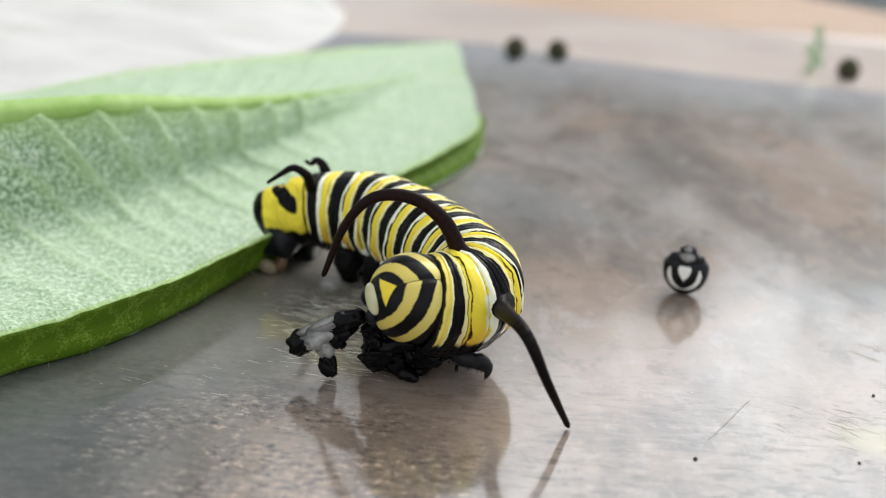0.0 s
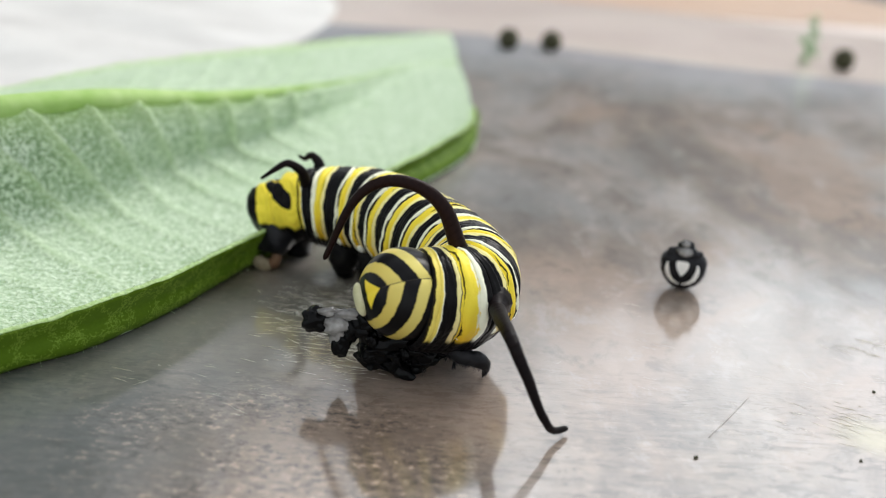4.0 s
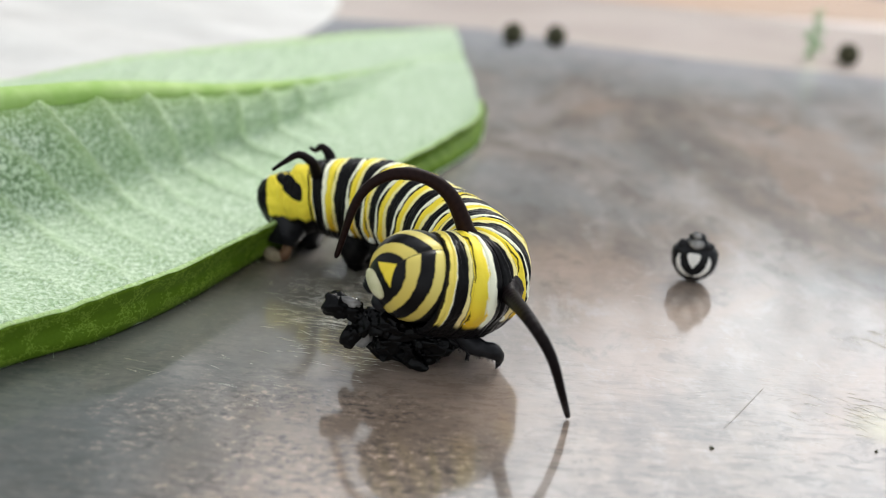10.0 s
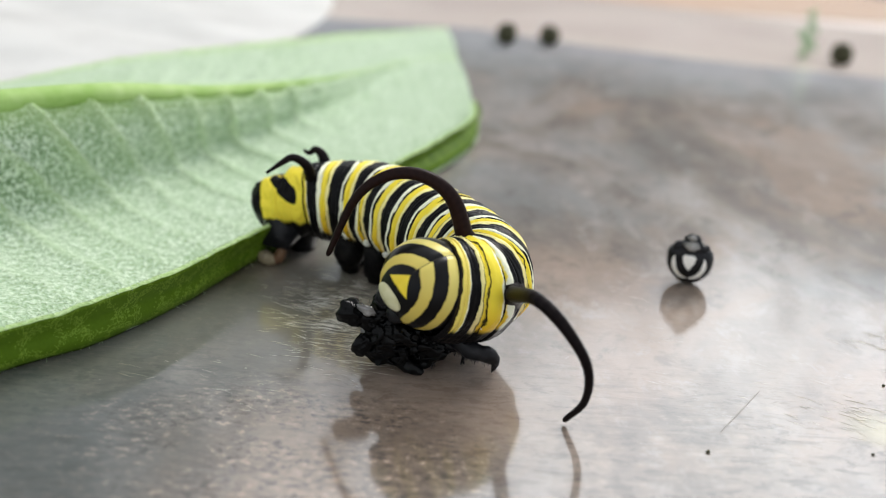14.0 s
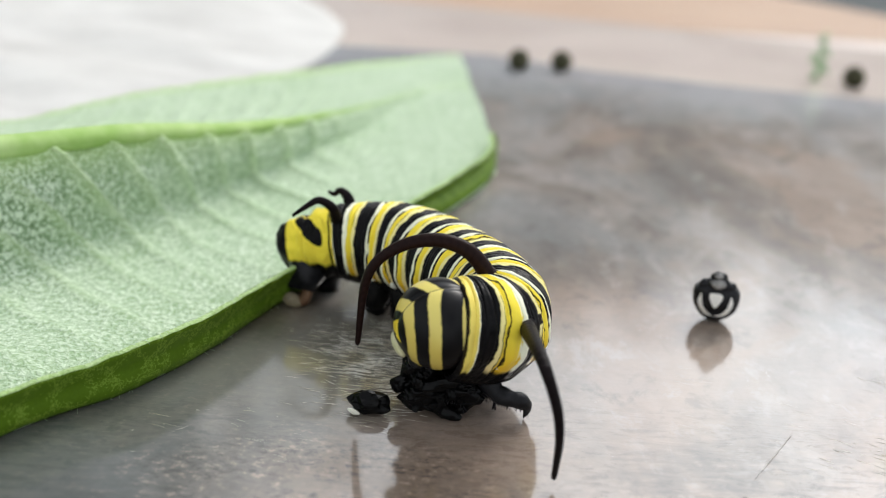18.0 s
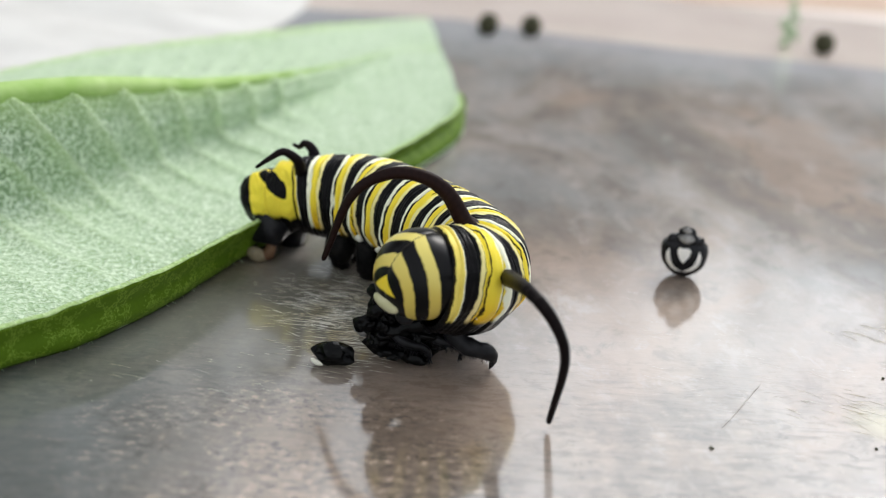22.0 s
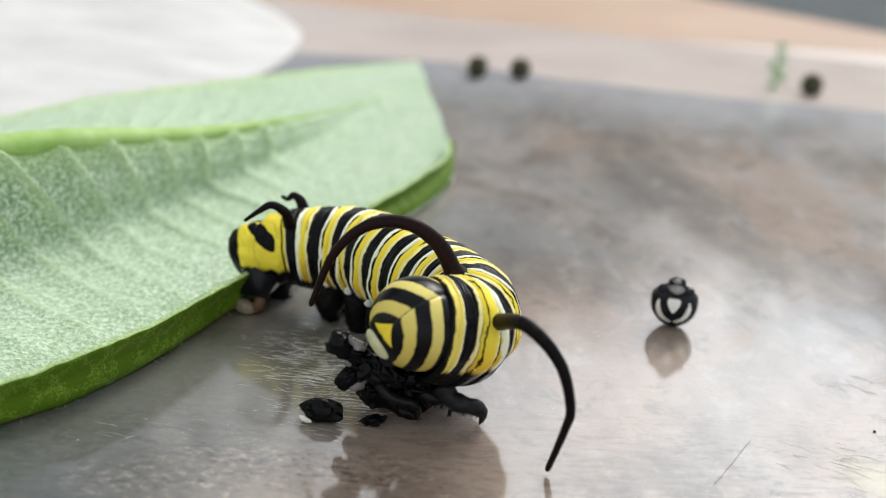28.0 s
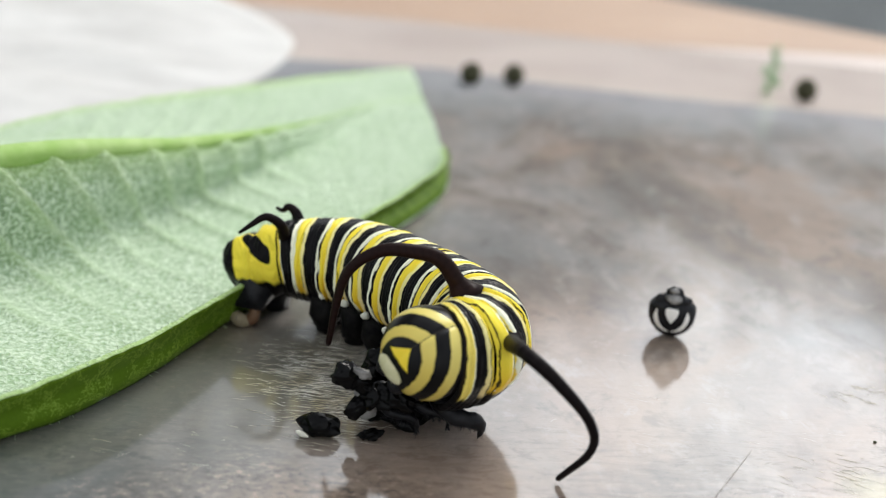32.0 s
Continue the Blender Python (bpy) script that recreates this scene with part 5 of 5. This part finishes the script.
    moment(17, (0.12, 0.00, -0.19), (-0.94, -13.65, 2.67, 13, -57, 129), [(2.43, -14.04, 2.85), (2.93, -16.67, 3.36), (4.02, -17.41, 2.61), (5.00, -17.77, 1.45), (5.19, -17.76, 0.53), (4.80, -17.44, 0.21), (4.24, -16.95, 0.40)], [(0.91, -12.54, 4.30), (0.23, -12.54, 5.72), (-0.77, -12.54, 6.37), (-1.91, -12.54, 6.39), (-2.93, -12.54, 5.40), (-3.50, -12.54, 3.15)])
    moment(17.5, (-0.14, 0.00, -0.09), (-1.15, -13.65, 2.96, 20, -43, 109), [(2.05, -13.88, 3.13), (2.41, -17.24, 3.69), (3.06, -17.59, 2.13), (3.71, -16.77, 0.15)], [(0.75, -12.38, 4.36), (0.08, -12.38, 5.68), (-1.02, -12.38, 6.43), (-2.16, -12.38, 6.45), (-3.07, -12.38, 5.47), (-3.63, -12.38, 3.01)])
    moment(18, (-0.18, 0.00, 0.21), (-0.99, -13.65, 3.76, -10, -15, 109), [(1.93, -13.44, 3.81), (2.23, -17.32, 4.44), (2.71, -18.12, 3.32), (2.91, -18.06, 2.10), (2.93, -17.44, 0.30)], [(0.74, -11.94, 4.76), (-0.11, -11.94, 5.77), (-1.30, -11.94, 6.12), (-2.64, -11.94, 5.72), (-3.58, -11.94, 4.60), (-3.85, -11.94, 1.95)])
    moment(19, (0.03, 0.00, 0.23), (-0.62, -13.65, 3.91, -13, -20, 108), [(2.17, -13.41, 3.74), (2.49, -17.19, 4.98), (3.10, -17.98, 4.11), (3.50, -17.91, 2.54), (3.13, -17.28, 0.30)], [(0.91, -11.91, 4.95), (0.08, -11.91, 6.14), (-0.89, -11.91, 6.60), (-2.19, -11.91, 6.32), (-3.29, -11.91, 5.13), (-3.77, -11.91, 2.99)])
    moment(20, (0.22, 0.00, 0.24), (-0.41, -13.65, 3.72, -5, 1, 87), [(2.43, -13.39, 4.00), (2.78, -17.31, 4.89), (3.31, -18.12, 3.85), (3.51, -18.06, 2.68), (3.38, -17.44, 0.60)], [(1.04, -11.89, 4.76), (0.23, -11.89, 5.74), (-0.91, -11.89, 6.18), (-2.19, -11.89, 5.91), (-3.28, -11.89, 4.94), (-3.76, -11.89, 2.62)])
    moment(21, (0.10, 0.00, 0.19), (-0.42, -13.65, 3.65, -6, -7, 117), [(2.28, -13.47, 3.73), (2.65, -17.17, 4.96), (3.42, -17.94, 4.10), (3.82, -17.87, 2.53), (3.56, -17.23, 0.40)], [(0.96, -11.97, 4.80), (0.14, -11.97, 5.88), (-0.99, -11.97, 6.32), (-2.09, -11.97, 6.07), (-3.17, -11.97, 5.00), (-3.73, -11.97, 2.45)])
    moment(22, (0.21, 0.00, 0.20), (-0.45, -13.65, 3.73, -10, -7, 130), [(2.41, -13.44, 3.74), (2.84, -16.92, 4.87), (3.62, -17.66, 4.22), (4.12, -17.57, 2.83), (3.91, -16.91, 0.20)], [(1.03, -11.94, 4.89), (0.27, -11.94, 6.09), (-0.72, -11.94, 6.63), (-1.86, -11.94, 6.56), (-2.97, -11.94, 5.68), (-3.82, -11.94, 3.32)])
    moment(23, (0.05, 0.00, 0.29), (-0.43, -13.65, 3.76, -12, -2, 93), [(2.24, -13.32, 4.04), (2.59, -17.25, 5.05), (3.12, -18.05, 4.32), (3.36, -18.00, 2.76), (3.27, -17.38, 0.95)], [(0.86, -11.82, 4.89), (-0.26, -11.82, 5.65), (-1.43, -11.82, 5.79), (-2.57, -11.82, 5.30), (-3.50, -11.82, 4.08), (-3.91, -11.82, 1.89)])
    moment(24, (0.05, 0.00, 0.45), (-0.30, -13.65, 4.06, -18, 12, 91), [(2.21, -13.15, 4.47), (2.84, -16.36, 5.61), (3.54, -17.06, 5.02), (3.87, -16.94, 3.62), (3.47, -16.26, 1.20)], [(0.86, -11.65, 5.11), (-0.26, -11.65, 5.88), (-1.43, -11.65, 6.01), (-2.77, -11.65, 5.61), (-3.70, -11.65, 4.40), (-4.18, -11.65, 1.99)])
    moment(25, (-0.02, 0.00, 0.40), (-0.45, -13.65, 3.90, -14, 1, 111), [(2.15, -13.15, 4.29), (2.54, -16.71, 4.92), (3.00, -17.47, 4.16), (3.21, -17.38, 2.95), (3.12, -16.73, 1.10)], [(0.79, -11.65, 5.04), (-0.34, -11.65, 5.91), (-1.52, -11.65, 6.14), (-2.86, -11.65, 5.85), (-3.68, -11.65, 4.54), (-4.16, -11.65, 2.35)])
    moment(25.5, (-0.14, 0.00, 0.26), (-0.34, -13.65, 3.77, -8, -15, 119), [(2.05, -13.36, 4.03), (2.39, -17.17, 4.80), (2.86, -17.96, 4.06), (3.10, -17.89, 2.87), (3.05, -17.26, 1.00)], [(0.69, -11.86, 4.77), (-0.40, -11.86, 5.65), (-1.58, -11.86, 5.93), (-2.92, -11.86, 5.64), (-3.79, -11.86, 4.32), (-4.27, -11.86, 2.13)])
    moment(27.5, (0.13, 0.00, 0.32), (-0.37, -13.65, 3.75, -5, -30, 139), [(2.32, -13.27, 4.00), (2.92, -16.30, 5.29), (3.95, -17.08, 4.41), (4.46, -17.30, 3.00), (4.41, -17.04, 2.05), (4.11, -16.47, 0.15)], [(0.95, -11.77, 5.04), (0.26, -11.77, 6.14), (-0.83, -11.77, 6.75), (-2.15, -11.77, 6.55), (-3.22, -11.77, 5.46), (-3.93, -11.77, 3.48)])
    moment(28, (0.19, 0.00, 0.34), (-0.22, -13.65, 4.01, -1, -33, 133), [(2.37, -13.25, 4.04), (3.10, -16.03, 5.29), (4.17, -16.78, 4.44), (4.65, -16.98, 3.00), (4.60, -16.70, 2.03), (4.25, -16.12, 0.12)], [(1.01, -11.75, 5.08), (0.36, -11.75, 6.18), (-0.73, -11.75, 6.84), (-2.06, -11.75, 6.66), (-3.16, -11.75, 5.56), (-3.88, -11.75, 3.63)])
    moment(29, (0.34, 0.00, 0.25), (-0.15, -13.65, 3.55, 2, -38, 144), [(2.64, -13.37, 3.79), (3.10, -15.96, 4.83), (4.34, -16.67, 4.18), (5.40, -16.85, 3.15), (5.66, -16.56, 1.99), (4.93, -15.97, 0.12)], [(1.07, -11.87, 5.02), (0.31, -11.87, 6.22), (-0.77, -11.87, 6.77), (-2.10, -11.87, 6.69), (-3.20, -11.87, 5.60), (-3.94, -11.87, 3.77)])
    moment(30, (0.15, 0.00, 0.16), (-0.20, -13.65, 3.16, 5, -35, 149), [(2.62, -13.52, 3.67), (3.11, -15.88, 4.66), (4.33, -16.57, 4.09), (5.67, -16.73, 2.86), (5.93, -16.41, 1.68), (4.76, -15.81, 0.12)], [(0.71, -12.02, 4.75), (0.17, -12.02, 5.76), (-0.70, -12.02, 6.12), (-1.83, -12.02, 6.06), (-2.93, -12.02, 5.18), (-3.39, -12.02, 2.41)])
    moment(31, (0.35, 0.00, 0.23), (0.06, -13.65, 3.56, 9, -37, 142), [(2.72, -13.41, 3.76), (3.29, -15.91, 4.74), (4.58, -16.61, 4.18), (5.81, -16.79, 2.95), (5.90, -16.48, 1.56), (4.72, -15.89, 0.12)], [(1.01, -11.91, 4.95), (0.66, -11.91, 6.17), (-0.22, -11.91, 6.83), (-1.52, -11.91, 6.77), (-2.61, -11.91, 5.81), (-3.05, -11.91, 4.35)])
    moment(32, (0.59, 0.00, 0.28), (0.25, -13.65, 3.46, 11, -35, 132), [(2.92, -13.33, 3.86), (3.22, -15.79, 4.67), (4.27, -16.48, 3.99), (5.35, -16.65, 2.75), (5.51, -16.35, 1.56), (4.63, -15.74, 0.12)], [(1.30, -11.83, 5.07), (0.56, -11.83, 6.07), (-0.40, -11.83, 6.32), (-1.54, -11.83, 6.26), (-2.64, -11.83, 5.28), (-3.13, -11.83, 2.72)])
    bent = [bent_line(shift, crest) for _, shift, crest, _, _ in MOMENTS]
    for ob, home, f in SLICES:
        if f > 0.2:
            walk(ob, [(row[0], scaled(frame_at(f, line))) for row, line in zip(MOMENTS, bent)])
    walk(head_shell, [(t, scaled(pose(*crest))) for t, _, crest, _, _ in MOMENTS])
    near_rows, far_rows = [[] for _ in near_horn], [[] for _ in far_horn]
    for t, _, _, near, far in MOMENTS:
        for store, line in ((near_rows, near), (far_rows, far)):
            for rows, m in zip(store, line_poses(line)):
                rows.append((t, m))
    for obs, store in ((near_horn, near_rows), (far_horn, far_rows)):
        for ob, rows in zip(obs, store):
            walk(ob, rows)
    # the torn flap is drawn in under the jaws, bite by bite
    walk(flap, [(t, pose(x * MM, y * MM, z * MM, 0, tilt, 0)) for t, x, y, z, tilt in (
        (0, -3.6, -13.9, 2.07, -26), (1, -3.85, -13.9, 2.13, -28), (2, -3.55, -13.9, 2.3, -30), (3, -3.4, -13.9, 2.05, -18), (3.5, -3.05, -13.9, 2.3, -10),
        (5.5, -2.29, -13.8, 2.64, 30), (6, -2.33, -13.8, 2.75, 30), (7, -2.52, -13.8, 2.94, 12), (8, -2.24, -13.8, 2.41, 14), (9, -2.37, -13.8, 2.96, 24),
        (10, -2.47, -13.8, 2.29, 22), (11, -2.3, -13.8, 2.07, 34), (12, -1.8, -13.8, 1.83, 34), (13, -1.92, -13.8, 2.46, 26), (14, -1.8, -13.8, 2.14, 26), (14.5, -1.8, -13.8, 2.0, 28),
        (17, -1.5, -13.5, 1.6, 50), (18, -1.1, -13.0, 1.6, 60), (22, -1.1, -12.8, 1.7, 70), (25, -1.2, -12.7, 1.75, 70),
        (27.5, -1.7, -13.5, 2.5, 38), (28, -1.71, -13.5, 2.65, 36), (29, -1.72, -13.5, 2.05, 36), (30, -1.46, -13.5, 1.62, 34), (31, -1.4, -13.5, 1.9, 32), (32, -1.37, -13.5, 2.16, 30))])
    # its pale strips slide in between the jaws, the dangling piece is taken up
    for ob, at in loose_bits:
        if ob.name.startswith("pale"):
            rows = [(t, at + Vector((0.7, 0.75, -0.55)) * pull) for t, pull in ((0, 0), (3.5, 0), (5.5, 0.85), (8, 1), (32, 1))]
        else:
            rows = [(t, at + Vector((-0.38, 0, -0.3)) * drop) for t, drop in ((0, 1), (1, 1), (2, 0), (3, 0.2), (3.5, 0), (32, 0))]
        walk(ob, [(t, pose(*(p * MM))) for t, p in rows])
    # the heap of skin is tugged back
    walk(husk, [(t, pose(x * MM, y * MM, 0, 0, 0, turn)) for t, x, y, turn in ((0, -0.85, -12.75, 0), (17, -0.9, -12.7, 0), (18, -0.75, -12.65, 3), (20, -0.75, -12.4, 3), (22, -0.75, -12.2, 3), (25.5, -0.75, -11.95, 2), (27.5, -0.6, -12.0, -3), (28, -0.55, -12.0, -4), (32, -0.5, -11.9, -5))])
    # a scrap drops from the jaws, later a crumb
    walk(scrap, [(t, pose(x * MM, y * MM, z * MM, rx, ry, rz)) for t, x, y, z, rx, ry, rz in (
        (0, -0.9, -12.75, 1.3, 0, 0, 0), (14.5, -1.0, -12.8, 1.4, 10, 0, 0), (16.5, -3.2, -13.8, 2.05, 20, -10, 0), (17, -3.1, -13.8, 1.9, 20, -5, 0), (17.5, -3.2, -13.6, 2.0, 10, 10, 10),
        (17.7, -3.3, -13.4, 0.9, 0, 0, 20), (17.9, -3.35, -13.25, 0.38, 0, 0, 8), (18.2, -3.35, -13.25, 0.36, 0, 0, 0), (32, -3.35, -13.25, 0.36, 0, 0, 0))])
    walk(crumb, [(t, pose(x * MM, y * MM, z * MM, 0, 0, rz)) for t, x, y, z, rz in (
        (0, -1.2, -13.3, 0.6, 0), (24, -1.3, -13.35, 0.5, 0), (24.4, -1.45, -13.45, 0.2, 20), (24.7, -1.5, -13.47, 0.18, 30), (32, -1.5, -13.47, 0.18, 30))])


motions()
